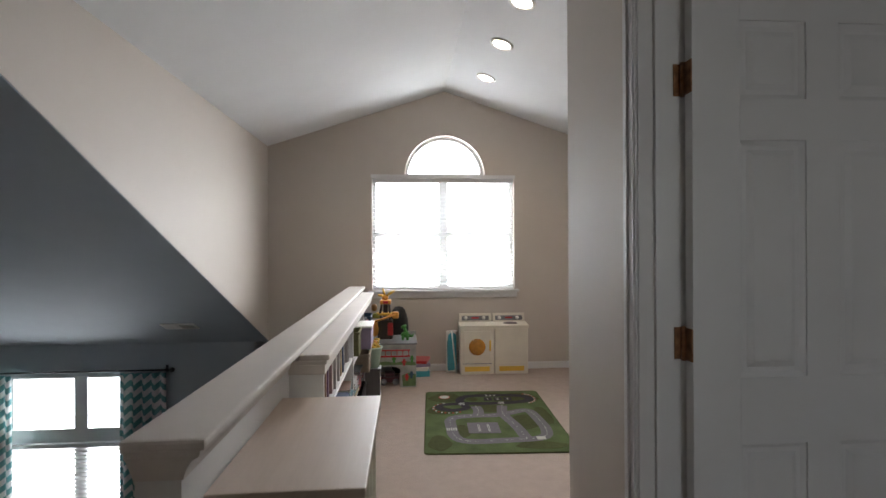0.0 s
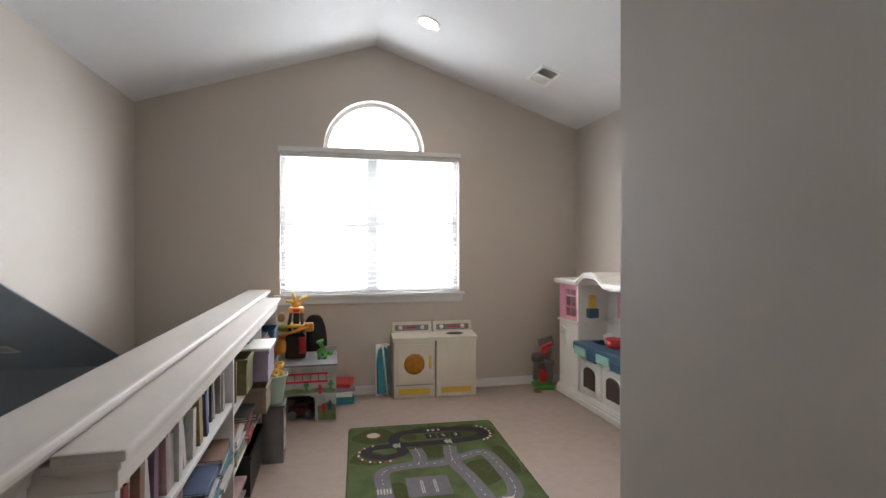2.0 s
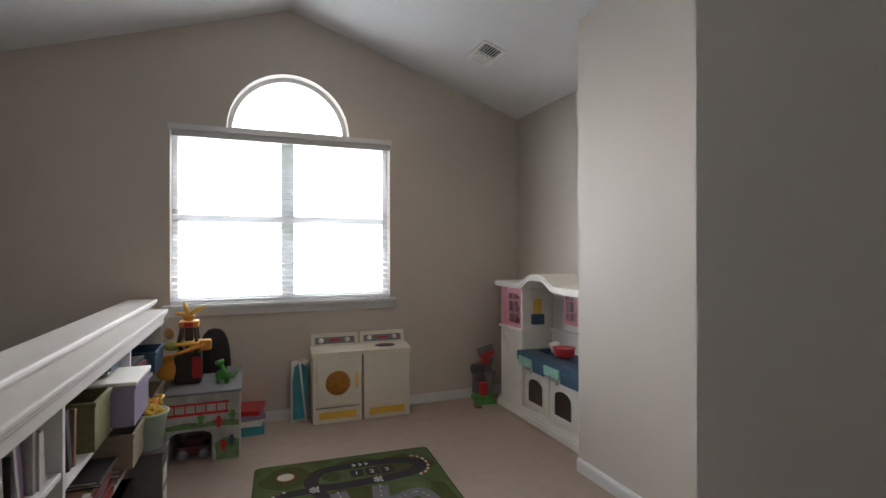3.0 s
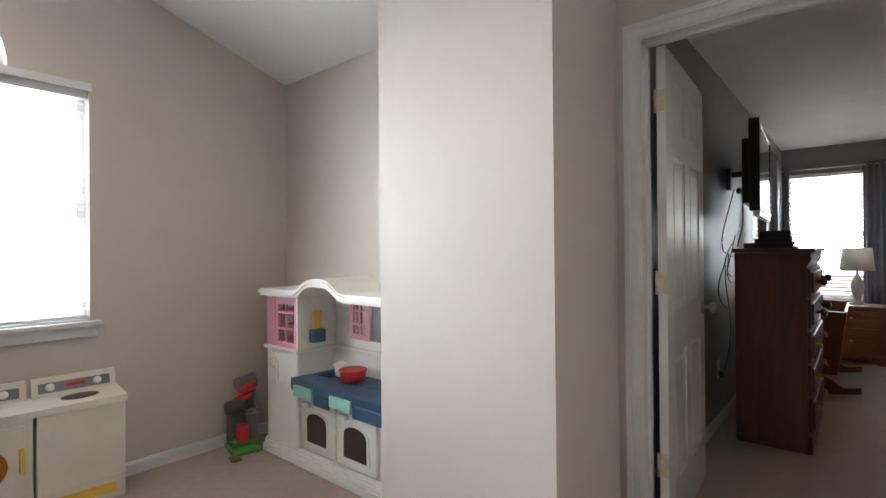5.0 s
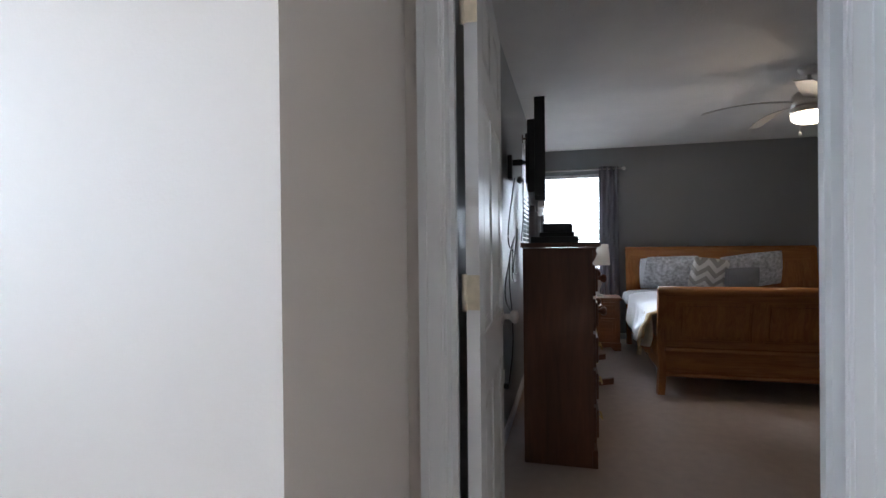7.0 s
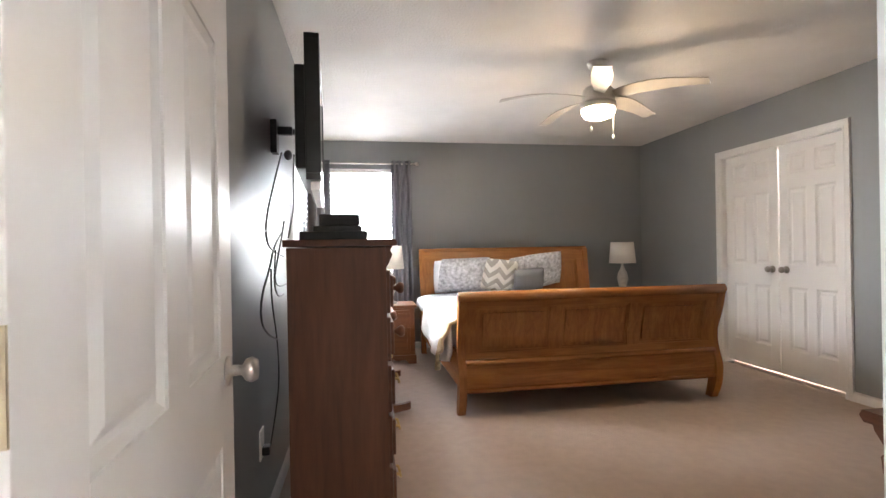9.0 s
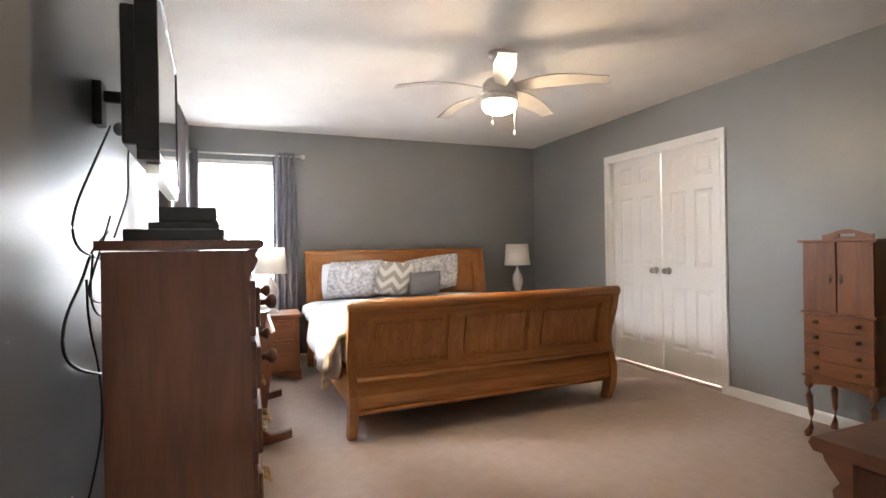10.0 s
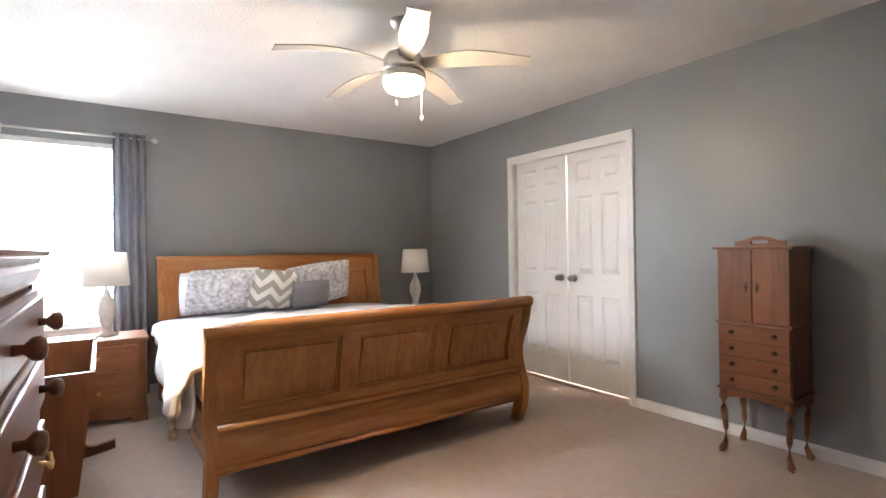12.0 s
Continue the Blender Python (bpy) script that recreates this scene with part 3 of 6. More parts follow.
# trim board between the window and the arched light
structure("trim_window_head", boxes((W0 - 0.012, W1 + 0.012, NY - 0.016, NY, WZ1 - 0.004, WZ1 + 0.036), bevel=0.004), TRIM, "white trim board over the window")
aw = thing("window_2", "arched fanlight window above the double window", "window", Matrix())
aw["kind"] = "structure"
fr = bmesh.new()
ring = [(AX - r * math.cos(math.pi * k / 40), AZ + r * math.sin(math.pi * k / 40)) for r, ks in ((AR - 0.001, range(41)), (AR - 0.035, range(40, -1, -1))) for k in ks]
half = 41
vs = [[fr.verts.new((p[0], NY + d, p[1])) for p in ring] for d in (0.08, 0.13)]
for k in range(40):
    a, b, c, d = k, k + 1, 80 - k, 81 - k
    fr.faces.new((vs[0][a], vs[0][b], vs[0][c], vs[0][d]))
    fr.faces.new((vs[0][d], vs[0][c], vs[1][c], vs[1][d]))
box(fr, AX - AR + 0.03, AX + AR - 0.03, NY + 0.08, NY + 0.13, AZ + 0.001, AZ + 0.03)
part("window_frame", fr, TRIM, aw)
pg = bmesh.new()
prism(pg, [(AX - (AR - 0.034) * math.cos(math.pi * k / 32), AZ + 0.03 + (AR - 0.066) * math.sin(math.pi * k / 32)) for k in range(33)], "y", NY + 0.104, NY + 0.108)
g = part("pane", pg, GLASS, aw)
g.visible_shadow = False
# added window, out of view, so that daylight reaches the hall door
window("window_fill", "x", 1.8, 2.7, 0.9, 2.05, -0.6, -1, "added unseen sash window that lets light into the side room", 1)
window("window_3", "y", V0, V1, VZ0, VZ1, BE, 1, "white sash window in the bedroom", 1)
blind("window_blind", "y", V0, V1, VZ0, VZ1, BE, 1, "white slatted blind lowered over the bedroom window", 1, 22)
window("window_7", "x", U0, U1, VZ0, VZ1, BN, 1, "white sash window in the bedroom side wall", 1)
blind("window_blind", "x", U0, U1, VZ0, VZ1, BN - 0.03, 1, "white slatted blind lowered over the bedroom side window", 1, 22)
window("window_4", "x", GW0, -2.612, GZ0, GZ1, NY, 1, "tall white great room window with a transom bar", 1, rail=0.68)
window("window_5", "x", -2.612, GW1, GZ0, GZ1, NY, 1, "tall narrow white great room window with a transom bar", 1, rail=0.68)
structure("trim_great_room_window", boxes((-2.676, -2.548, NY + 0.062, NY + 0.079, GZ0, GZ1), (GW0, -2.676, NY + 0.062, NY + 0.079, -0.677, -0.525), (-2.548, GW1, NY + 0.062, NY + 0.079, -0.677, -0.525)), TRIM, "white window mullion and transom")
blind("window_blind", "x", GW0, GW1, GZ0, -0.66, NY, 1, "white slatted blind lowered over the great room window", 1, 15)


def curtain(bm, p0, p1, z0, z1, depth=0.035, folds=6, flare=0.12):
    """A pleated curtain along x about y = 0."""
    n, rows = folds * 10, 14
    grid = []
    for j in range(rows + 1):
        v = j / rows
        z = z1 + (z0 - z1) * v
        row = []
        for i in range(n + 1):
            u = i / n
            wob = 0.6 * math.sin(3.1 * u + 2 * v) * v
            x = p0 + (p1 - p0) * (u + flare * v * (u - 0.5) * 0.6)
            row.append(bm.verts.new((x, depth * math.sin(2 * math.pi * folds * u + wob) * (0.75 + 0.35 * v), z)))
        grid.append(row)
    for a, b in zip(grid, grid[1:]):
        for i in range(n):
            f = bm.faces.new((a[i], a[i + 1], b[i + 1], b[i]))
            f.smooth = True
    return bm


def curtain_thing(name, label, mat, rod_mat, m, length, spans, z0, z1, ztop, folds):
    """A rod along x with finials, brackets, rings and curtains at the given spans."""
    ob = thing(name, label, "curtain", m)
    rb = bmesh.new()
    tube(rb, [(0, 0, ztop), (length, 0, ztop)], 0.009, 10)
    for x, e in ((0, -1), (length, 1)):
        lathe(rb, [(0.009, 0), (0.014, 0.006), (0.024, 0.022), (0.026, 0.034), (0.018, 0.05), (0.003, 0.056)], Matrix.Translation((x, 0, ztop)) @ Matrix.Rotation(e * math.pi / 2, 4, "Y"), 14)
    part("rod", rb, rod_mat, ob)
    for x in (0.05, length - 0.05):
        part("bracket", boxes((x - 0.006, x + 0.006, 0.0, 0.075, ztop - 0.008, ztop + 0.004), (x - 0.012, x + 0.012, 0.070, 0.076, ztop - 0.035, ztop + 0.035)), rod_mat, ob)
    for p0, p1 in spans:
        c = part("curtain_panel", curtain(bmesh.new(), p0, p1, z0, z1, 0.03, folds), mat, ob)
        md = c.modifiers.new("thick", "SOLIDIFY")
        md.thickness = 0.004
    return ob


curtain_thing("curtain", "grey eyelet curtains on a brushed metal rod", CURT, NICKEL, pose(BE - 0.078, 4.17, 0, 0, 0, -90), 1.03, ((0.0, 0.06), (0.755, 0.985)), 0.02, 2.20, 2.165, 4)
curtain_thing("curtain", "dark grey eyelet curtains on a bronze rod", CURT, BRONZE, pose(6.30, BN - 0.085, 0), 0.95, ((0.02, 0.10), (0.56, 0.93)), 0.02, 2.17, 2.135, 4)


def chevron(name):
    m = translucent(name, (0.5, 0.5, 0.5), 0.3)
    nt = m.node_tree
    co, sep = nt.nodes.new("ShaderNodeTexCoord"), nt.nodes.new("ShaderNodeSeparateXYZ")
    nt.links.new(co.outputs["Object"], sep.inputs[0])

    def op(kind, a, b=None):
        n = nt.nodes.new("ShaderNodeMath")
        n.operation = kind
        for i, v in enumerate((a, b)):
            if v is None:
                continue
            if isinstance(v, (int, float)):
                n.inputs[i].default_value = v
            else:
                nt.links.new(v, n.inputs[i])
        return n.outputs[0]
    tri = op("PINGPONG", sep.outputs["X"], 0.05)
    st = op("GREATER_THAN", op("FRACT", op("MULTIPLY", op("ADD", sep.outputs["Z"], tri), 8.0)), 0.5)
    rp = nt.nodes.new("ShaderNodeMix")
    rp.data_type = "RGBA"
    rp.inputs[6].default_value, rp.inputs[7].default_value = (0.70, 0.70, 0.68, 1), (0.16, 0.36, 0.36, 1)
    nt.links.new(st, rp.inputs[0])
    nt.links.new(rp.outputs[2], nt.nodes["Principled BSDF"].inputs["Base Color"])
    for n in nt.nodes:
        if n.type == "BSDF_TRANSLUCENT":
            nt.links.new(rp.outputs[2], n.inputs["Color"])
    return m


curtain_thing("curtain", "teal and white chevron curtains on a black rod", chevron("chevron cloth"), BLACK, pose(-3.75, NY - 0.085, 0), 2.08, ((0.03, 0.57), (1.60, 2.05)), -2.7, 0.07, 0.095, 5)


# ---- loft: bookcase, low cabinet and books ----
bc = thing("bookcase", "white built-in bookcase with a moulded top, crowded with books and bins", "bookcase", pose(0.20, 3.27, 0))
bd = bmesh.new()
BL = 2.85
for y in (0.0, 1.16, 2.0, BL - 0.022):
    box(bd, 0.0, 0.195, y, y + 0.022, 0.0, 0.82)
box(bd, 0.0, 0.01, 0.022, BL - 0.022, 0.0, 0.82)
part("carcass", bd, TRIM, bc)
part("top", boxes((0.10, 0.225, -0.03, BL + 0.02, 0.862, 0.885), bevel=0.007), SATIN, bc)
part("moulding", boxes((0.0, 0.212, -0.018, BL + 0.01, 0.842, 0.862), bevel=0.006), SATIN, bc)
part("fascia", boxes((0.0, 0.203, -0.008, BL + 0.004, 0.80, 0.842), bevel=0.004), SATIN, bc)
for y0, y1, zs in ((0.022, 1.16, (0.05, 0.34, 0.61)), (1.182, 2.0, (0.05, 0.30, 0.56)), (2.022, BL - 0.022, (0.05, 0.32, 0.58))):
    for z in zs:
        part("shelf", boxes((0.01, 0.192, y0, y1, z - 0.018, z), bevel=0.002), TRIM, bc)
part("plinth", boxes((0.01, 0.185, 0.022, BL - 0.022, 0.0, 0.032)), TRIM, bc)

COVERS = [material("book cover", c, 0.5, vary=0.12, scale=25) for c in ((0.28, 0.04, 0.04), (0.04, 0.07, 0.15), (0.06, 0.11, 0.07), (0.30, 0.22, 0.10), (0.46, 0.44, 0.42), (0.04, 0.04, 0.045), (0.16, 0.09, 0.15), (0.05, 0.15, 0.18), (0.09, 0.06, 0.05), (0.20, 0.11, 0.07), (0.40, 0.38, 0.36), (0.36, 0.24, 0.24))]
PAPER = material("paper edges", (0.68, 0.64, 0.55), 0.9, vary=0.08, scale=60)
rng = random.Random(4)


def book(m, thick, depth, high, mat):
    ob = thing("book", "closed children's book standing among others on a shelf", "book", m, "books in the bookcase")
    part("cover", boxes((0, depth, 0, 0.0025, 0, high), (0, depth, thick - 0.0025, thick, 0, high), (depth - 0.003, depth, 0.0025, thick - 0.0025, 0, high)), mat, ob)
    part("pages", boxes((0.004, depth - 0.004, 0.003, thick - 0.003, 0.004, high - 0.005)), PAPER, ob)
    return ob


def row(y0, y1, z, tall, low=0.17, lean=0):
    y = y0
    while y < y1 - 0.05:
        t = rng.uniform(0.012, 0.042)
        h = rng.uniform(low, tall)
        tilt = rng.choice((0, 0, 3, 6, 11, 14, -3)) + lean
        if tilt > 0:
            y += h * math.sin(radians(tilt)) * 0.35
        book(pose(0.225 + rng.uniform(0, 0.02), y, z + (t * math.sin(radians(-tilt)) if tilt < 0 else 0.0) + 0.0005, tilt, 0, 0), t, rng.uniform(0.12, 0.15), h, rng.choice(COVERS))
        y += t / math.cos(radians(tilt)) + 0.002 + (h * math.sin(radians(-tilt)) * 0.6 if tilt < 0 else 0)


row(3.32, 4.40, 0.61, 0.178, 0.13)
row(3.32, 3.90, 0.34, 0.235, 0.17)
row(4.48, 4.66, 0.56, 0.22)


def pile(y, z, n, deep=0.16, long=0.22):
    for k in range(n):
        t = rng.uniform(0.008, 0.022)
        book(pose(0.222 + rng.uniform(0, 0.025), y + rng.uniform(-0.01, 0.01), z + t, -90, 0, rng.uniform(-4, 4)), t, deep, long, rng.choice(COVERS))
        z += t + 0.001


pile(3.94, 0.342, 9)
pile(4.19, 0.342, 7)
pile(3.34, 0.052, 9)
pile(3.62, 0.052, 11)
pile(3.9, 0.052, 8)
pile(4.17, 0.052, 6)
pile(4.47, 0.302, 9)
pile(4.76, 0.302, 8)
pile(5.06, 0.302, 6)
pile(4.47, 0.052, 8)
pile(5.33, 0.58, 5)
pile(5.6, 0.58, 4)
pile(5.04, 0.562 + 0.18, 2, 0.14, 0.18)
pile(5.33, 0.66, 4)


def bin_thing(m, lx, ly, h, mat, lid, label):
    ob = thing("storage_bin", label, "storage bin", m, "bins in the bookcase")
    b = bmesh.new()
    t = 0.004
    for e in ((0, lx, 0, ly, 0, t), (0, t, 0, ly, t, h), (lx - t, lx, 0, ly, t, h), (t, lx - t, 0, t, t, h), (t, lx - t, ly - t, ly, t, h)):
        box(b, *e)
    part("tub", b, mat, ob)
    part("rim", boxes((-0.006, lx + 0.006, -0.006, 0.0, h - 0.018, h - 0.002), (-0.006, lx + 0.006, ly, ly + 0.006, h - 0.018, h - 0.002), (lx, lx + 0.006, 0, ly, h - 0.018, h - 0.002), (-0.006, 0.0, 0, ly, h - 0.018, h - 0.002)), mat, ob)
    if lid:
        part("lid", boxes((-0.008, lx + 0.010, -0.010, ly + 0.010, h, h + 0.014), bevel=0.004), lid, ob, "white plastic lid")
    return ob


OLIVE = material("olive cloth", (0.20, 0.19, 0.09), 0.9, vary=0.15, scale=40, bump=0.3, bump_scale=300)
TAN = material("tan canvas", (0.33, 0.27, 0.2), 0.9, vary=0.1, scale=40, bump=0.3, bump_scale=300)
bin_thing(pose(0.235, 4.70, 0.561), 0.17, 0.20, 0.17, OLIVE, None, "olive green cloth storage bin")
bin_thing(pose(0.235, 4.94, 0.561), 0.24, 0.28, 0.16, PURPLEP, WHITEP, "lilac plastic storage bin with a white lid")
bin_thing(pose(0.235, 5.02, 0.365), 0.22, 0.22, 0.14, TAN, None, "tan canvas storage bin")
bin_thing(pose(0.24, 5.34, 0.321), 0.20, 0.30, 0.18, PURPLEP, None, "lilac plastic storage bin")
bin_thing(pose(0.24, 5.72, 0.581), 0.18, 0.26, 0.12, BLUEP, None, "dark blue plastic storage bin")
bin_thing(pose(0.24, 5.70, 0.321), 0.18, 0.30, 0.16, TAN, None, "tan canvas storage bin")
bin_thing(pose(0.225, 4.75, 0.051), 0.19, 0.46, 0.20, BLACK, None, "black storage bin on the lowest shelf")

# low cabinet against the half wall
lc = thing("low_cabinet", "low cream cabinet with a pale laminate top beside the half wall", "cabinet", pose(0.257, 2.415, 0))
part("top", boxes((0.0, 0.378, -0.01, 0.742, 0.716, 0.74), bevel=0.004), MAPLE, lc)
for y0 in (0.0, 0.715):
    part("side_panel", boxes((0.01, 0.358, y0, y0 + 0.02, 0, 0.716)), CREAMP, lc)
part("back_panel", boxes((0.01, 0.02, 0.02, 0.715, 0.0, 0.716)), CREAMP, lc)
for z in (0.06, 0.385):
    part("shelf", boxes((0.02, 0.345, 0.02, 0.715, z, z + 0.016)), CREAMP, lc)
for y in (0.16, 0.33, 0.50, 0.62):
    part("divider", boxes((0.02, 0.35, y, y + 0.014, 0.076, 0.385), (0.02, 0.35, y, y + 0.014, 0.401, 0.716)), CREAMP, lc)

# ---- loft: play rug ----
RUGM = material("green rug pile", (0.10, 0.135, 0.055), 0.95, vary=0.22, scale=7, bump=0.6, bump_scale=300, spec=0.1)
OLV = material("olive rug pile", (0.075, 0.085, 0.03), 0.95, vary=0.12, scale=30, bump=0.6, bump_scale=300, spec=0.1)
ASPH = material("grey rug pile", (0.19, 0.17, 0.19), 0.95, vary=0.08, scale=30, bump=0.6, bump_scale=300, spec=0.1)
TRACK = material("charcoal rug pile", (0.05, 0.042, 0.05), 0.95, vary=0.1, scale=30, bump=0.6, bump_scale=300, spec=0.1)
RWHITE = material("white rug pile", (0.60, 0.58, 0.54), 0.95, vary=0.08, scale=30, bump=0.6, bump_scale=300, spec=0.1)
RRED = material("red rug pile", (0.42, 0.08, 0.05), 0.95, vary=0.1, scale=30, bump=0.6, bump_scale=300, spec=0.1)
rug = thing("play_rug", "green play rug with printed roads and a race track", "rug", pose(1.385, 4.985, 0.0, 0, 0, -3))
RW, RL = 1.00, 1.345
rb = bmesh.new()
corner = [(sx * (RW / 2 - 0.03) + 0.03 * math.cos(a), sy * (RL / 2 - 0.03) + 0.03 * math.sin(a)) for sx, sy, a0 in ((1, 1, 0), (-1, 1, 90), (-1, -1, 180), (1, -1, 270)) for a in (radians(a0 + d) for d in (0, 30, 60, 90))]
prism(rb, corner, "z", 0.0, 0.008)
part("rug_body", rb, RUGM, rug)
part("binding", tube(bmesh.new(), [(x, y, 0.005) for x, y in corner] + [(*corner[0], 0.005)], 0.005, 6), OLV, rug, "dark green bound edge")


def patch(cx, cy, rx, ry, mat, z, name="patch", n=28, wob=0.12):
    b = bmesh.new()
    prism(b, [(cx + rx * math.cos(2 * math.pi * k / n) * (1 + wob * math.sin(3 * 2 * math.pi * k / n + cx * 9)), cy + ry * math.sin(2 * math.pi * k / n) * (1 + wob * math.cos(2 * 2 * math.pi * k / n + cy * 7))) for k in range(n)], "z", 0.006, z)
    return part(name, b, mat, rug)


def strip(pts, w, mat, z, name="road", closed=False):
    """A flat band along a smoothed line on the rug."""
    pts = [Vector((*p, 0)) for p in pts]
    for _ in range(3):
        q = []
        m = len(pts)
        for i in range(m if closed else m - 1):
            a, b = pts[i], pts[(i + 1) % m]
            q += [a * 0.75 + b * 0.25, a * 0.25 + b * 0.75]
        pts = q if closed else [pts[0]] + q + [pts[-1]]
    b = bmesh.new()
    n = len(pts)
    L, R = [], []
    for i in range(n):
        p0, p1 = (pts[i - 1], pts[(i + 1) % n]) if closed else (pts[max(i - 1, 0)], pts[min(i + 1, n - 1)])
        d = (p1 - p0).normalized()
        o = Vector((-d.y, d.x, 0)) * w / 2
        L.append(b.verts.new(pts[i] + o + Vector((0, 0, z))))
        R.append(b.verts.new(pts[i] - o + Vector((0, 0, z))))
    for i in range(n if closed else n - 1):
        j = (i + 1) % n
        b.faces.new((R[i], R[j], L[j], L[i]))
    return part(name, b, mat, rug), pts


for cx, cy, rx, ry in ((-0.33, 0.50, 0.145, 0.12), (0.30, 0.47, 0.17, 0.13), (-0.38, 0.16, 0.11, 0.10), (0.0, 0.20, 0.13, 0.10), (0.05, 0.57, 0.12, 0.05), (0.25, -0.12, 0.10, 0.17), (0.42, 0.02, 0.06, 0.22), (-0.25, -0.30, 0.08, 0.12), (-0.40, -0.50, 0.08, 0.12), (0.28, -0.56, 0.18, 0.06), (-0.1, 0.44, 0.05, 0.05)):
    patch(cx, cy, rx, ry, OLV, 0.0088)
lines = []
for pts in (((-0.32, -0.02), (-0.15, 0.03), (0.05, 0.02), (0.2, 0.10), (0.33, 0.16), (0.36, -0.05), (0.38, -0.30), (0.33, -0.45), (0.1, -0.47), (-0.2, -0.50), (-0.30, -0.42), (-0.31, -0.2)),):
    lines.append(strip(pts, 0.085, ASPH, 0.0094, closed=True)[1])
lines.append(strip(((-0.09, 0.25), (-0.07, 0.12), (-0.10, 0.02)), 0.085, ASPH, 0.0097)[1])
lines.append(strip(((0.13, 0.26), (0.10, 0.05), (0.17, -0.2), (0.20, -0.45)), 0.085, ASPH, 0.0100)[1])
part("car_park", boxes((-0.19, 0.04, -0.34, -0.13, 0.006, 0.0103)), ASPH, rug)
strip(((-0.20, 0.32), (-0.22, 0.42), (-0.16, 0.53), (0.0, 0.54), (0.25, 0.545), (0.38, 0.50), (0.40, 0.42), (0.34, 0.36), (0.2, 0.33), (0.0, 0.32)), 0.075, TRACK, 0.0106, "race_track", True)
strip(((-0.20, 0.32), (-0.15, 0.20), (-0.28, 0.14), (-0.40, 0.20), (-0.38, 0.30), (-0.28, 0.31)), 0.07, TRACK, 0.0109, "race_track", True)
mk = bmesh.new()
for pts in lines:
    run = 0.0
    for a, b_ in zip(pts, pts[1:]):
        run += (b_ - a).length
        if run % 0.05 < 0.025:
            d = (b_ - a).normalized() * 0.009
            o = Vector((-d.y, d.x, 0)).normalized() * 0.0022
            c = (a + b_) / 2 + Vector((0, 0, 0.0112))
            mk.faces.new([mk.verts.new(v) for v in (c - d - o, c + d - o, c + d + o, c - d + o)])
for k in range(5):
    box(mk, -0.345 + k * 0.016, -0.337 + k * 0.016, -0.285, -0.235, 0.008, 0.0113)
for x in (-0.115, -0.105, -0.045, -0.035):
    box(mk, x, x + 0.004, -0.31, -0.17, 0.009, 0.0113)
for k in range(3):
    x = 0.02 + 0.035 * k
    prism(mk, [(x, 0.525), (x + 0.012, 0.54), (x, 0.555), (x + 0.012, 0.555), (x + 0.024, 0.54), (x + 0.012, 0.525)], "z", 0.0095, 0.0118)
for i in range(4):
    for j in range(5):
        if (i + j) % 2:
            box(mk, 0.11 + i * 0.012, 0.122 + i * 0.012, 0.30 + j * 0.012, 0.312 + j * 0.012, 0.009, 0.0116)
            box(mk, -0.225 + i * 0.012, -0.213 + i * 0.012, 0.285 + j * 0.012, 0.297 + j * 0.012, 0.009, 0.0119)
box(mk, 0.27, 0.33, -0.47, -0.42, 0.009, 0.0113)
part("road_markings", mk, RWHITE, rug, "white road markings")
kb = [bmesh.new(), bmesh.new()]
for k in range(16):
    a = radians(-80 + k * 11)
    box(kb[k % 2], 0.355 + 0.085 * math.cos(a) - 0.006, 0.355 + 0.085 * math.cos(a) + 0.008, 0.445 + 0.125 * math.sin(a) - 0.006, 0.445 + 0.125 * math.sin(a) + 0.008, 0.008, 0.0117)
    a = radians(110 + k * 13)
    box(kb[k % 2], -0.305 + 0.135 * math.cos(a) - 0.006, -0.305 + 0.135 * math.cos(a) + 0.008, 0.215 + 0.125 * math.sin(a) - 0.006, 0.215 + 0.125 * math.sin(a) + 0.008, 0.008, 0.0117)
part("kerb_marks", kb[0], RWHITE, rug)
part("kerb_marks", kb[1], RRED, rug)
for k, ch in enumerate("123"):
    x = 0.0 + 0.085 * k
    part("pit_box", boxes((x, x + 0.07, 0.40, 0.48, 0.008, 0.0108)), TRACK, rug)
    cu = bpy.data.curves.new("number", "FONT")
    cu.body, cu.size, cu.extrude = ch, 0.06, 0.0002
    ob = new("number", cu)
    dg = bpy.context.evaluated_depsgraph_get()
    me = bpy.data.meshes.new_from_object(ob.evaluated_get(dg))
    bpy.data.objects.remove(ob)
    me.materials.clear()
    me.materials.append(RWHITE)
    nb = new("number", me)
    nb.parent = rug
    nb.matrix_basis = pose(x + 0.018, 0.418, 0.0114)
hp = patch(-0.34, 0.51, 0.05, 0.05, RRED, 0.0098, "landing_pad", wob=0)
patch(-0.34, 0.51, 0.042, 0.042, RWHITE, 0.0102, "landing_pad", wob=0)


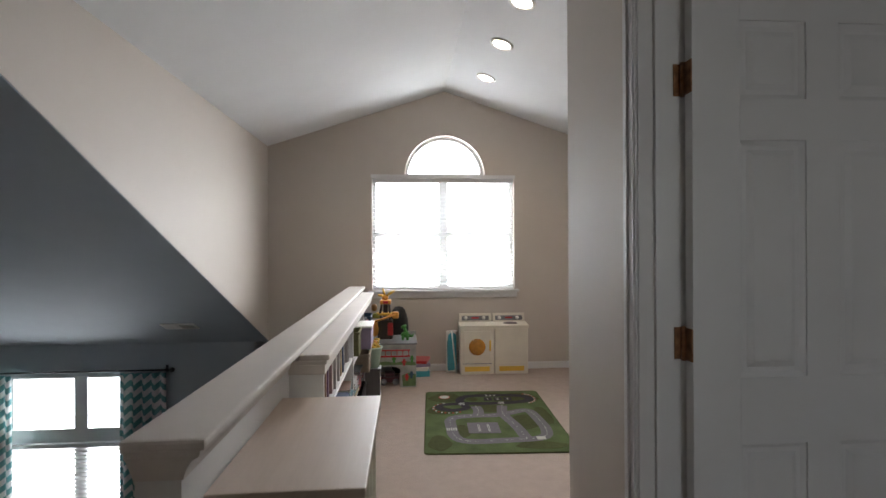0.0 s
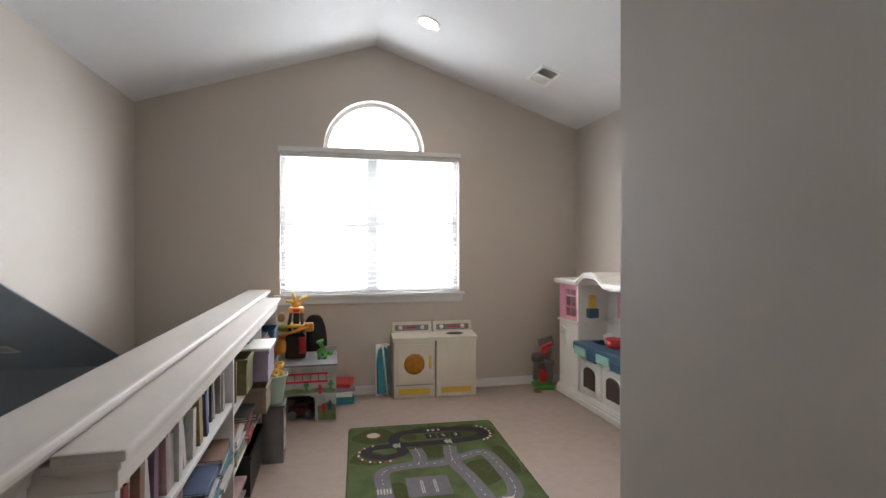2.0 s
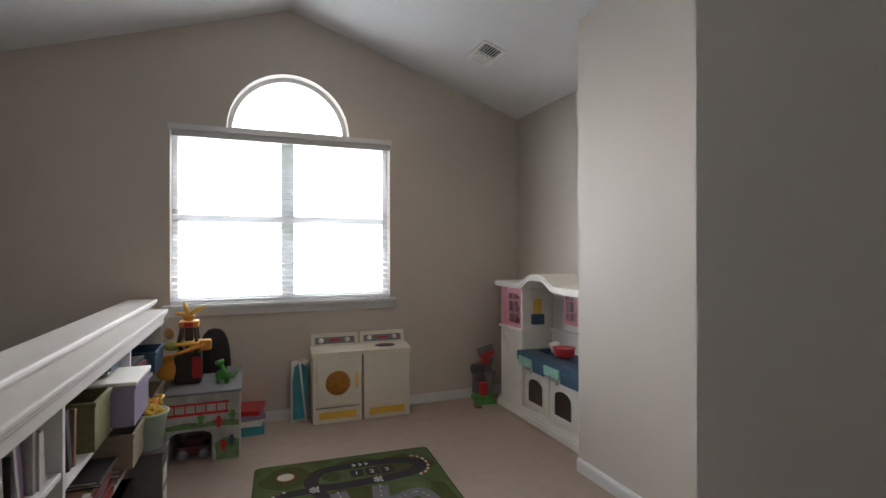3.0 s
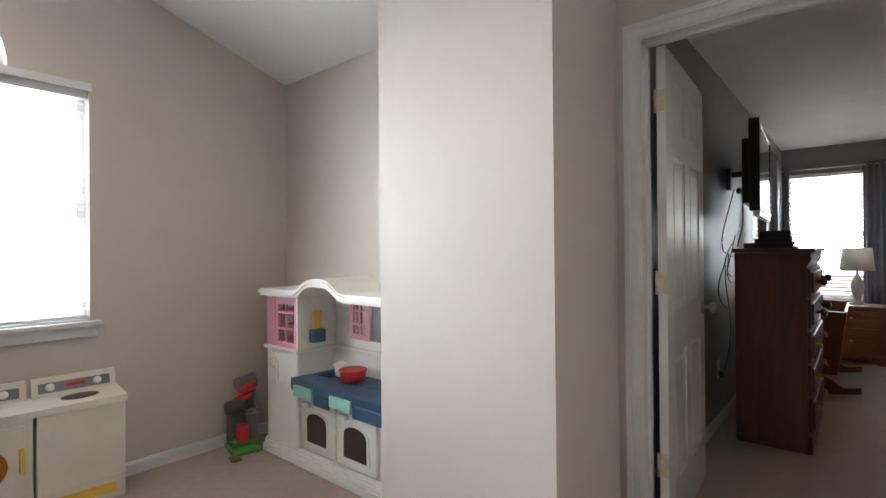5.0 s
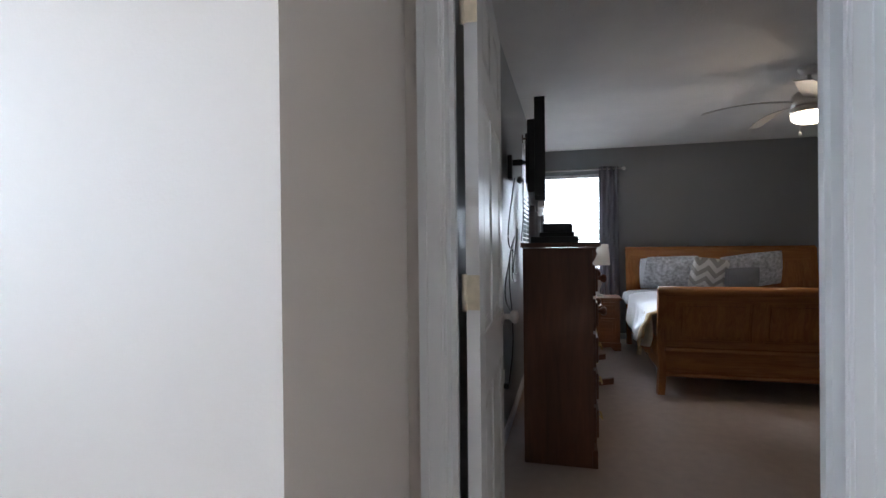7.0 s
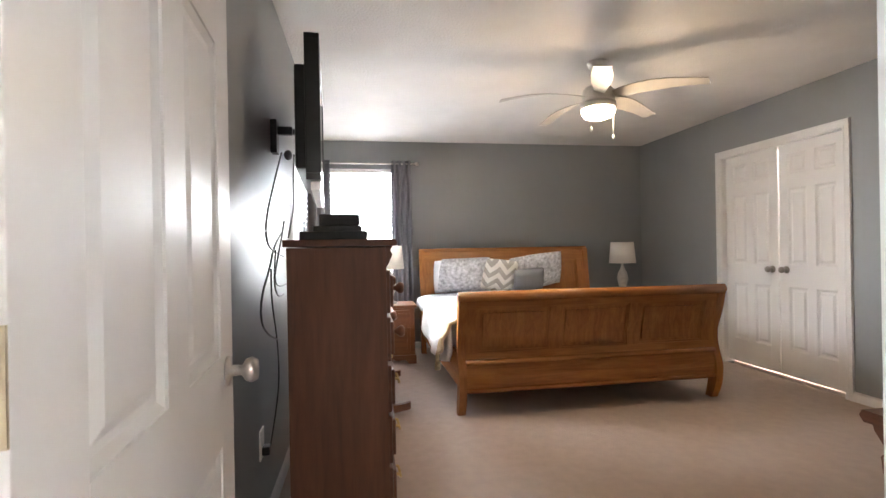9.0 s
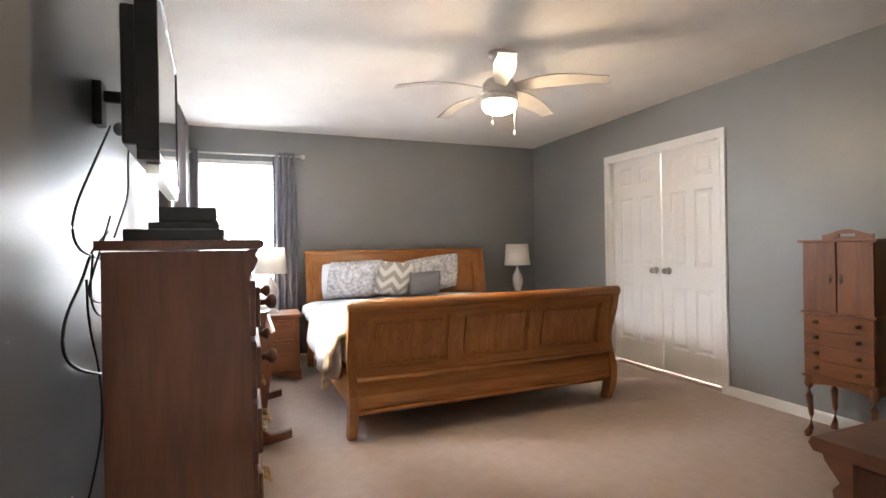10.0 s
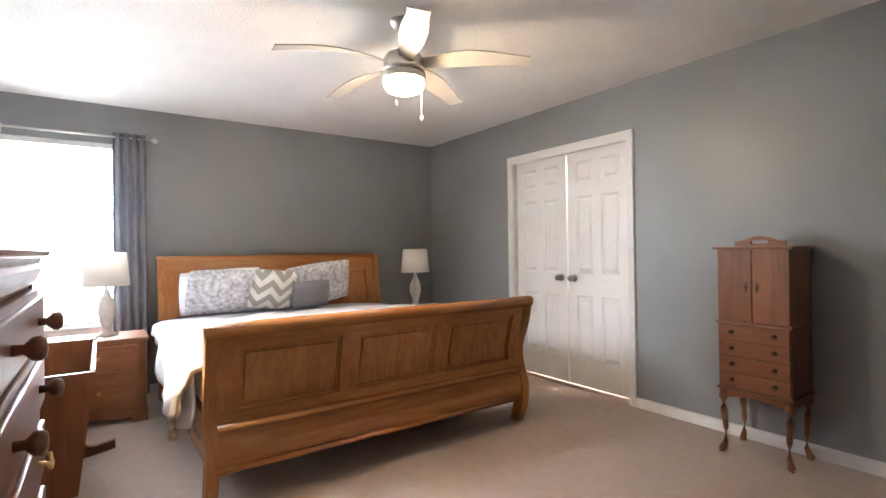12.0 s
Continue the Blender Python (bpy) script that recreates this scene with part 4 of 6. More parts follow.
# ---- loft: toy washing machine and dryer ----
def toy_machine(name, label, m, dryer):
    ob = thing(name, label, "toy appliance", m, "toy laundry set")
    w, d, h = 0.352, 0.205, 0.515
    b = bmesh.new()
    box(b, 0, w, 0, d, 0.0, h - 0.03, 0.012)
    part("body", b, CREAMP, ob)
    b = bmesh.new()
    prism(b, [(-0.008, h - 0.035), (d, h - 0.035), (d, h + 0.01), (d - 0.05, h + 0.012), (-0.008, h - 0.005)], "x", -0.006, w + 0.006)
    part("lid", b, CREAMP, ob)
    b = bmesh.new()
    prism(b, [(d - 0.055, h + 0.0), (d - 0.002, h + 0.0), (d - 0.002, h + 0.10), (d - 0.022, h + 0.10)], "x", 0.004, w - 0.004)
    part("control_panel", b, CREAMP, ob)
    m2 = Matrix.Translation((0, d - 0.0405, h + 0.05)) @ Matrix.Rotation(radians(-18.3), 4, "X")
    b = boxes((0.03, w - 0.03, -0.003, 0.002, -0.022, 0.026))
    bmesh.ops.transform(b, matrix=m2, verts=b.verts[:])
    face = part("panel_face", b, GREYP, ob, "grey printed control strip")
    for x in (0.075, w - 0.085):
        part("dial", lathe(bmesh.new(), [(0.019, 0), (0.017, 0.012), (0.004, 0.014)], m2 @ Matrix.Translation((x, -0.003, 0.003)) @ Matrix.Rotation(math.pi / 2, 4, "X"), 16), WHITEP, ob)
    b = boxes((0.135, 0.215, -0.0045, -0.003, -0.004, 0.012))
    bmesh.ops.transform(b, matrix=m2, verts=b.verts[:])
    part("badge", b, REDP, ob)
    part("kick_panel", boxes((0.045, w - 0.045, -0.004, 0.0, 0.035, 0.085), bevel=0.001), YELLOWP, ob, "yellow kick panel")
    part("door_line", boxes((0.02, w - 0.02, -0.003, 0.0, 0.112, 0.118)), GREYP if dryer else CREAMP, ob)
    if dryer:
        rot = Matrix.Translation((0.175, 0.0, 0.29)) @ Matrix.Rotation(math.pi / 2, 4, "X")
        part("door", boxes((0.03, w - 0.03, -0.010, 0.0, 0.13, 0.455), bevel=0.004), CREAMP, ob)
        part("porthole", lathe(bmesh.new(), [(0.088, 0.008), (0.086, 0.014), (0.06, 0.020), (0.005, 0.022)], rot, 32), material("amber plastic", (0.42, 0.17, 0.02), 0.25, vary=0.15, scale=30), ob, "amber round door window")
        part("handle", boxes((w - 0.052, w - 0.034, -0.028, -0.010, 0.25, 0.36), bevel=0.004), YELLOWP, ob)
    else:
        part("hatch", lathe(bmesh.new(), [(0.06, 0.0), (0.055, 0.003), (0.004, 0.003)], Matrix.Translation((0.18, 0.085, h + 0.007)) @ Matrix.Rotation(radians(6), 4, "X") @ Matrix.Diagonal((1.3, 0.7, 1, 1)), 24), DARKP, ob, "dark oval hatch")
    return ob


toy_machine("toy_dryer", "cream plastic toy dryer with an amber round window", pose(1.303, 6.283, 0, 0, 0, -1.5), True)
toy_machine("toy_washer", "cream plastic toy washing machine with a yellow kick panel", pose(1.665, 6.275, 0, 0, 0, -1.5), False)
ib = thing("toy_ironing_board", "folded teal and white toy ironing board against the wall", "toy", pose(1.235, 6.38, 0, 0, 0, 112))
b = bmesh.new()
prism(b, [(-0.045, 0.03), (0.05, 0.03), (0.055, 0.30), (0.04, 0.40), (0.0, 0.43), (-0.04, 0.40)], "x", 0.0, 0.03)
part("board", b, TEALP, ib)
part("frame", boxes((0.034, 0.048, -0.055, 0.06, 0.0, 0.445), bevel=0.006), WHITEP, ib)
part("leg", tube(bmesh.new(), [(-0.012, -0.03, 0.0), (-0.012, 0.02, 0.44)], 0.008), WHITEP, ib)
part("peg", tube(bmesh.new(), [(0.03, 0, 0.44), (-0.09, 0.0, 0.455)], 0.008), WHITEP, ib)

# ---- loft: toy kitchen in the alcove (local x along the front, y to the back) ----
tk = thing("toy_kitchen", "white plastic toy kitchen with pink cupboards and a blue worktop", "toy kitchen", pose(2.775, 6.235, 0, 0, 0, -90))
KL, KD = 1.16, 0.295
b = bmesh.new()
box(b, 0.0, 0.33, 0.0, KD, 0.0, 0.63, 0.012)
box(b, 0.33, KL, 0.03, KD, 0.0, 0.44, 0.008)
box(b, 0.33, KL, KD - 0.03, KD, 0.44, 0.63)
part("body", b, WHITEP, tk)
b = bmesh.new()
for z0, z1, o in ((0.0, 0.045, 0.022), (0.045, 0.07, 0.014), (0.07, 0.085, 0.007)):
    box(b, -o, KL, -o, 0.03, z0, z1, 0.005)
    box(b, -o, 0.0, 0.03, KD, z0, z1, 0.005)
part("base", b, WHITEP, tk)
part("ledge", boxes((-0.014, 0.345, -0.014, KD, 0.63, 0.65), (0.345, KL, KD - 0.06, KD, 0.63, 0.65), bevel=0.006), WHITEP, tk)
for e in ((0.0, 0.008, 0.20, KD - 0.02, 0.65, 0.955), (0.0, 0.33, KD - 0.02, KD, 0.65, 0.955), (0.33, 0.52, KD - 0.02, KD, 0.65, 0.99), (0.52, KL, KD - 0.02, KD, 0.65, 0.70), (0.316, 0.33, 0.004, KD - 0.02, 0.65, 0.955)):
    part("upper_panel", boxes(e), WHITEP, tk)


def crown(u):
    return 0.965 + 0.072 * math.exp(-((u - 0.56) / 0.16) ** 4)


top, low = [], []
for k in range(41):
    u = -0.03 + (KL + 0.03) * k / 40
    top.append((u, crown(u) + 0.032))
    low.append((u, crown(u) - 0.012 if 0.34 < u else 0.955))
b = bmesh.new()
for k in range(40):
    prism(b, [low[k], low[k + 1], top[k + 1], top[k]], "y", -0.03, KD + 0.01)
bmesh.ops.remove_doubles(b, verts=b.verts[:], dist=0.0004)
part("roof", b, WHITEP, tk, "white moulded wavy roof")
b = bmesh.new()
for k in range(40):
    u0, u1 = top[k][0], top[k + 1][0]
    prism(b, [(u0, crown(u0) + 0.006), (u1, crown(u1) + 0.006), (u1, crown(u1) + 0.022), (u0, crown(u0) + 0.022)], "y", -0.042, -0.03)
part("roof_edge", b, WHITEP, tk)


def lattice(x0, x1, z0, z1, axis, at):
    b = bmesh.new()
    def bx(p0, p1, q0, q1):
        if axis == "x":
            box(b, p0, p1, at, at + 0.014, q0, q1, 0.002)
        else:
            box(b, at, at + 0.014, p0, p1, q0, q1, 0.002)
    e, mid = 0.024, (x0 + x1) / 2
    bx(x0, x0 + e, z0, z1), bx(x1 - e, x1, z0, z1), bx(x0 + e, x1 - e, z0, z0 + 0.03), bx(x0 + e, x1 - e, z1 - 0.045, z1)
    bx(mid - 0.006, mid + 0.006, z0 + 0.03, z1 - 0.045)
    for f in (0.36, 0.68):
        z = z0 + (z1 - z0) * f
        bx(x0 + e, mid - 0.006, z - 0.006, z + 0.006), bx(mid + 0.006, x1 - e, z - 0.006, z + 0.006)
    return b


part("cupboard_door", lattice(0.095, 0.315, 0.652, 0.952, "x", 0.005), PINKP, tk, "pink lattice cupboard door")
part("cupboard_side", lattice(0.0 + 0.02, 0.20, 0.652, 0.952, "y", 0.002), PINKP, tk, "pink lattice cupboard side")
part("cupboard_post", boxes((0.0, 0.095, 0.002, 0.02, 0.652, 0.952)), PINKP, tk)
part("window_shutter", lattice(0.49, 0.66, 0.70, 0.95, "x", KD - 0.035), PINKP, tk, "pink lattice shutter")
part("oven_window", boxes((0.66, KL, KD - 0.018, KD - 0.008, 0.70, 0.97)), GREYP, tk)
b = bmesh.new()
box(b, 0.31, KL, -0.035, 0.10, 0.43, 0.50, 0.012)
box(b, 0.335, 0.38, 0.10, KD - 0.035, 0.455, 0.50, 0.006)
box(b, 0.60, KL, 0.10, KD - 0.035, 0.455, 0.50, 0.006)
box(b, 0.38, 0.60, 0.10, KD - 0.035, 0.44, 0.462)
box(b, 0.54, 0.68, -0.042, -0.03, 0.385, 0.45, 0.006)
box(b, 0.87, KL, -0.042, -0.03, 0.385, 0.45, 0.006)
part("worktop", b, BLUEP, tk, "dark teal worktop with a sink")
for x0 in (0.36, 0.69):
    part("control_label", boxes((x0, x0 + 0.17, -0.048, -0.0335, 0.408, 0.468), bevel=0.003), MINTP, tk, "mint printed control label")
for x0 in (0.40, 0.73):
    def arch(o):
        return [(x0 - 0.0 + o, 0.135 + o), (x0 + 0.21 - o, 0.135 + o), (x0 + 0.21 - o, 0.27)] + [(x0 + 0.105 + (0.105 - o) * math.cos(math.pi * k / 10), 0.27 + (0.055 - o * 0.6) * math.sin(math.pi * k / 10)) for k in range(1, 10)] + [(x0 + o, 0.27)]
    part("cupboard_door", boxes((x0 - 0.05, x0 + 0.26, 0.012, 0.03, 0.10, 0.375), bevel=0.004), WHITEP, tk)
    b = bmesh.new()
    prism(b, arch(0.012), "y", 0.006, 0.013)
    part("oven_pane", b, DARKP, tk, "dark arched oven window")
    b = bmesh.new()
    vo, vi = [], []
    for oo, arr in ((0.0, vo), (0.014, vi)):
        arr += [(b.verts.new((p[0], 0.004, p[1])), b.verts.new((p[0], 0.013, p[1]))) for p in arch(oo)]
    n = len(vo)
    for k in range(n):
        j = (k + 1) % n
        b.faces.new((vo[k][0], vo[j][0], vi[j][0], vi[k][0]))
        b.faces.new((vo[k][0], vo[k][1], vo[j][1], vo[j][0]))
        b.faces.new((vi[k][0], vi[j][0], vi[j][1], vi[k][1]))
    part("door_trim", b, WHITEP, tk)
    part("knob", boxes((x0 - 0.02, x0 + 0.05, -0.012, 0.012, 0.345, 0.372), bevel=0.006), WHITEP, tk)
b = bmesh.new()
prism(b, [(0.08 + 0.05 * math.cos(math.pi * k / 12), 0.545 + 0.045 * math.sin(math.pi * k / 12)) for k in range(13)] + [(0.03, 0.43), (0.13, 0.43)], "y", -0.010, 0.0)
part("toy_phone_niche", b, WHITEP, tk)
part("toy_phone", blob(bmesh.new(), 0.08, -0.012, 0.55, 0.032, 0.012, 0.03), CREAMP, tk)
part("tap", tube(bmesh.new(), [(0.47, 0.24, 0.50), (0.47, 0.24, 0.545), (0.47, 0.20, 0.565), (0.47, 0.15, 0.55)], 0.012), WHITEP, tk)
part("utensil_holder", boxes((0.3305, 0.385, 0.075, 0.165, 0.685, 0.765), bevel=0.012), BLUEP, tk, "dark blue utensil holder")
part("utensil", boxes((0.345, 0.362, 0.09, 0.15, 0.74, 0.875), bevel=0.006), YELLOWP, tk, "yellow plastic utensil")
pot = thing("toy_bowl", "red plastic toy bowl on the toy kitchen worktop", "toy", pose(2.775 + 0.14, 6.235 - 0.66, 0.5005))
part("bowl", lathe(bmesh.new(), [(0.055, 0), (0.068, 0.01), (0.072, 0.062), (0.066, 0.062), (0.062, 0.014), (0.004, 0.012)], None, 22), REDP, pot)
part("lip", lathe(bmesh.new(), [(0.072, 0.056), (0.078, 0.060), (0.078, 0.066), (0.070, 0.066)], None, 22), REDP, pot)
solo("toy_jug", lathe(bmesh.new(), [(0.03, 0), (0.036, 0.03), (0.03, 0.07), (0.026, 0.07), (0.004, 0.06)], None, 18), WHITEP, "white plastic toy jug on the worktop", "toy", pose(2.95, 5.73, 0.5005))

# toy castle beside the kitchen
tc = thing("toy_castle", "grey, red and green plastic toy castle on the carpet", "toy castle", pose(2.655, 6.35, 0, 0, 0, -12))
part("base", boxes((-0.07, 0.10, -0.10, 0.10, 0.0, 0.035), (-0.055, 0.09, -0.05, 0.095, 0.035, 0.075), bevel=0.014), GREENP, tc)
for dx, dy, hh in ((-0.035, 0.03, 0.27), (0.065, -0.02, 0.25), (0.07, 0.07, 0.34)):
    tw = bmesh.new()
    lathe(tw, [(0.036, 0.07), (0.033, hh - 0.05), (0.044, hh - 0.03), (0.044, hh - 0.012), (0.036, hh - 0.012), (0.004, hh - 0.014)], Matrix.Translation((dx, dy, 0)), 14)
    for k in range(7):
        a = 2 * math.pi * k / 7
        box(tw, dx + 0.039 * math.cos(a) - 0.007, dx + 0.039 * math.cos(a) + 0.007, dy + 0.039 * math.sin(a) - 0.007, dy + 0.039 * math.sin(a) + 0.007, hh - 0.013, hh + 0.004)
    part("tower", tw, GREYP, tc)
part("gate", boxes((-0.025, 0.04, -0.055, 0.0, 0.06, 0.165), bevel=0.008), REDP, tc)
part("wall_panel", boxes((-0.03, 0.09, 0.0, 0.02, 0.06, 0.22), bevel=0.004), GREYP, tc)
part("drum", lathe(bmesh.new(), [(0.03, -0.055), (0.04, -0.045), (0.043, 0.0), (0.04, 0.045), (0.03, 0.055)], Matrix.Translation((-0.035, -0.015, 0.275)) @ Matrix.Rotation(math.pi / 2, 4, "Y"), 18), material("dark grey plastic", (0.07, 0.07, 0.075), 0.45), tc)
for z0, dx in ((0.30, 0.02), (0.36, 0.055)):
    rp = boxes((-0.055, 0.06, -0.03, 0.04, 0.0, 0.03), bevel=0.008)
    bmesh.ops.transform(rp, matrix=Matrix.Translation((dx, 0.01, z0)) @ Matrix.Rotation(radians(-24), 4, "Y"), verts=rp.verts[:])
    part("red_roof", rp, REDP, tc)
tp_ = boxes((-0.07, 0.07, -0.008, 0.008, 0.0, 0.075), bevel=0.004)
bmesh.ops.transform(tp_, matrix=Matrix.Translation((0.06, 0.055, 0.37)) @ Matrix.Rotation(radians(-16), 4, "Y"), verts=tp_.verts[:])
part("top_panel", tp_, GREYP, tc)
part("ramp", boxes((-0.09, -0.035, -0.17, -0.095, 0.0, 0.014), bevel=0.003), material("brown plastic", (0.22, 0.12, 0.06), 0.5), tc)

# ---- loft: play table, tree house, bucket and bag ----
pt = thing("play_table", "printed play table with an arched garage opening and toys on top", "play table", pose(0.445, 5.89, 0))
PRINT = material("printed town board", (0.42, 0.44, 0.42), 0.5, vary=0.3, scale=9)
PGREEN = material("printed grass green", (0.13, 0.22, 0.09), 0.5, vary=0.25, scale=25)
b = bmesh.new()
for k in range(12):
    a0, a1 = math.pi * k / 12, math.pi * (k + 1) / 12
    prism(b, [(0.125 - 0.115 * math.cos(a0), 0.15 + 0.05 * math.sin(a0) ** 0.6), (0.125 - 0.115 * math.cos(a1), 0.15 + 0.05 * abs(math.sin(a1)) ** 0.6), (0.125 - 0.115 * math.cos(a1), 0.25), (0.125 - 0.115 * math.cos(a0), 0.25)], "y", 0, 0.012)
box(b, 0, 0.01, 0, 0.012, 0, 0.25)
box(b, 0.24, 0.39, 0, 0.012, 0, 0.25)
box(b, 0, 0.39, 0.0, 0.012, 0.25, 0.405)
part("front_panel", b, PRINT, pt)
part("side_panel", boxes((0.378, 0.39, 0.012, 0.45, 0, 0.405)), PRINT, pt)
part("side_panel", boxes((0.0, 0.012, 0.012, 0.45, 0, 0.405)), PRINT, pt)
b = bmesh.new()
prism(b, [(0.0, 0.235), (0.10, 0.25), (0.20, 0.235), (0.26, 0.25), (0.385, 0.235), (0.385, 0.205), (0.25, 0.215), (0.0, 0.21)], "y", -0.0025, -0.0002)
prism(b, [(0.255, 0.115), (0.32, 0.14), (0.385, 0.12), (0.385, 0.012), (0.262, 0.012)], "y", -0.0022, -0.0002)
part("printed_grass", b, PGREEN, pt)
part("tabletop", boxes((-0.01, 0.40, -0.01, 0.46, 0.405, 0.42), bevel=0.004), GREYP, pt)
part("back_panel", boxes((0.30, 0.40, 0.44, 0.455, 0.42, 0.46)), PRINT, pt)
b = boxes((0.01, 0.33, -0.006, 0.0, 0.347, 0.359), (0.01, 0.33, -0.006, 0.0, 0.288, 0.303))
for k in range(6):
    box(b, 0.04 + k * 0.055, 0.047 + k * 0.055, -0.005, 0.0, 0.303, 0.347)
part("printed_fence", b, REDP, pt)
for x, z, mt in ((0.30, 0.10, REDP), (0.345, 0.12, BLUEP), (0.275, 0.24, REDP), (0.35, 0.27, GREENP), (0.18, 0.27, GREENP)):
    part("printed_figure", boxes((x - 0.011, x + 0.011, -0.004, 0.0, z - 0.035, z + 0.03), (x - 0.02, x + 0.02, -0.003, 0.0, z - 0.008, z + 0.01), bevel=0.001), mt, pt)
tcx = thing("toy_car", "dark red toy car parked in the play table opening", "toy car", pose(0.58, 6.02, 0.0))
part("body", boxes((-0.09, 0.09, -0.05, 0.06, 0.025, 0.08), (-0.05, 0.05, -0.045, 0.055, 0.08, 0.12), bevel=0.014), material("dark red plastic", (0.12, 0.015, 0.025), 0.3), tcx)
for dx in (-0.06, 0.06):
    for dy in (-0.055, 0.062):
        part("wheel", lathe(bmesh.new(), [(0.03, -0.01), (0.032, 0), (0.03, 0.01)], Matrix.Translation((dx, dy, 0.032)) @ Matrix.Rotation(math.pi / 2, 4, "X"), 16), GREYP, tcx)

th = thing("toy_tree_house", "dark brown and orange toy tree house standing on the play table", "toy", pose(0.545, 6.16, 0.4205))
part("trunk", boxes((-0.085, 0.065, -0.07, 0.07, 0, 0.19), bevel=0.018), DARKP, th)
for dx in (-0.05, 0.035):
    for dy in (-0.045, 0.045):
        part("post", tube(bmesh.new(), [(dx, dy, 0.19), (dx * 1.15 - 0.002, dy * 1.1, 0.26), (dx * 0.9, dy, 0.345)], 0.011, 7), DARKP, th)
part("upper_trunk", boxes((-0.03, 0.015, -0.02, 0.03, 0.19, 0.345), bevel=0.008), DARKP, th)
part("deck", lathe(bmesh.new(), [(0.07, 0.235), (0.085, 0.242), (0.085, 0.258), (0.005, 0.259)], Matrix.Translation((-0.01, 0, 0)), 20), YELLOWP, th)
b = bmesh.new()
arcs = [-0.7 - 2.4 * k / 16 for k in range(17)]
for e in (-0.022, 0.022):
    tube(b, [((0.125 + e) * math.cos(a) - 0.01, (0.125 + e) * math.sin(a), 0.255 - 0.10 * k / 16) for k, a in enumerate(arcs)], 0.009, 7)
for k in range(16):
    a0, a1 = arcs[k], arcs[k + 1]
    z0, z1 = 0.25 - 0.10 * k / 16, 0.25 - 0.10 * (k + 1) / 16
    q = [b.verts.new((rr * math.cos(a) - 0.01, rr * math.sin(a), z)) for a, z, rr in ((a0, z0, 0.103), (a1, z1, 0.103), (a1, z1, 0.147), (a0, z0, 0.147))]
    b.faces.new(q)
part("slide", b, ORANGEP, th, "orange curved slide with raised edges")
part("slide_landing", boxes((0.06, 0.125, -0.115, -0.055, 0.21, 0.275), bevel=0.012), ORANGEP, th)
part("canopy", boxes((-0.062, 0.05, -0.055, 0.055, 0.345, 0.385), bevel=0.012), ORANGEP, th)
part("red_sign", boxes((-0.03, 0.02, -0.060, -0.054, 0.352, 0.378), bevel=0.002), REDP, th)
part("roof_ball", blob(bmesh.new(), -0.01, 0, 0.405, 0.034, 0.034, 0.028, 2), ORANGEP, th)
for px_, pz in ((-0.085, 0.435), (-0.035, 0.50), (0.085, 0.475)):
    part("propeller_blade", tube(bmesh.new(), [(-0.01, -0.005, 0.415), ((px_ - 0.01) / 2, -0.012, (pz + 0.415) / 2 + 0.004), (px_, -0.015, pz)], [0.012, 0.014, 0.007], 8), YELLOWP, th)
part("door", boxes((0.015, 0.068, -0.078, -0.068, 0.04, 0.165), bevel=0.006), REDP, th, "red tower door")
part("leaves", blob(bmesh.new(), -0.125, -0.03, 0.10, 0.065, 0.055, 0.075, 2.4), ORANGEP, th)
part("leaves", blob(bmesh.new(), -0.10, 0.02, 0.225, 0.05, 0.045, 0.028, 2.4), material("lime plastic", (0.34, 0.36, 0.08), 0.45), th)
part("side_animal", blob(bmesh.new(), -0.12, 0.03, 0.305, 0.028, 0.025, 0.038, 2.2), material("tan plastic", (0.36, 0.19, 0.07), 0.5), th)
dn = thing("toy_dinosaur", "green plastic toy dinosaur on the play table", "toy", pose(0.73, 6.06, 0.4205))
part("body", blob(bmesh.new(), 0, 0, 0.05, 0.04, 0.028, 0.03, 2), GREENP, dn)
part("neck", tube(bmesh.new(), [(0.02, 0, 0.06), (-0.005, 0, 0.11), (0.0, -0.02, 0.135), (-0.035, -0.03, 0.13)], [0.02, 0.015, 0.02, 0.012]), GREENP, dn)
part("tail", tube(bmesh.new(), [(0.03, 0, 0.045), (0.07, 0.02, 0.03), (0.09, 0.03, 0.055)], [0.02, 0.012, 0.004]), GREENP, dn)
for dx in (-0.02, 0.025):
    for dy in (-0.018, 0.018):
        part("leg", tube(bmesh.new(), [(dx, dy, 0.045), (dx, dy, 0.0)], [0.014, 0.011]), GREENP, dn)
solo("backpack", blob(bmesh.new(), 0, 0, 0.355, 0.105, 0.07, 0.355, 2.8), material("black nylon", (0.012, 0.012, 0.014), 0.7, vary=0.2, scale=30, bump=0.3), "black nylon backpack standing against the wall", "backpack", pose(0.665, 6.42, 0.0))
for k, (mt, dz) in enumerate(((TEALP, 0.0), (WHITEP, 0.06), (PURPLEP, 0.10), (REDP, 0.135))):
    solo("game_box", boxes((-0.09, 0.09, -0.12, 0.12, 0, (0.06, 0.04, 0.035, 0.03)[k] - 0.001), bevel=0.004), mt, ("teal game box on the carpet", "white game box in a stack", "lilac game box in a stack", "red game box on top of a stack")[k], "box", pose(0.885, 6.365, dz, 0, 0, (4, -5, 8, -12)[k]), "stack of game boxes")
CLOUDY = material("smoky grey plastic", (0.12, 0.115, 0.115), 0.4, vary=0.12, scale=14)
rk = thing("storage_crate", "smoky grey plastic storage crate under a mint bucket", "crate", pose(0.405, 5.235, 0))
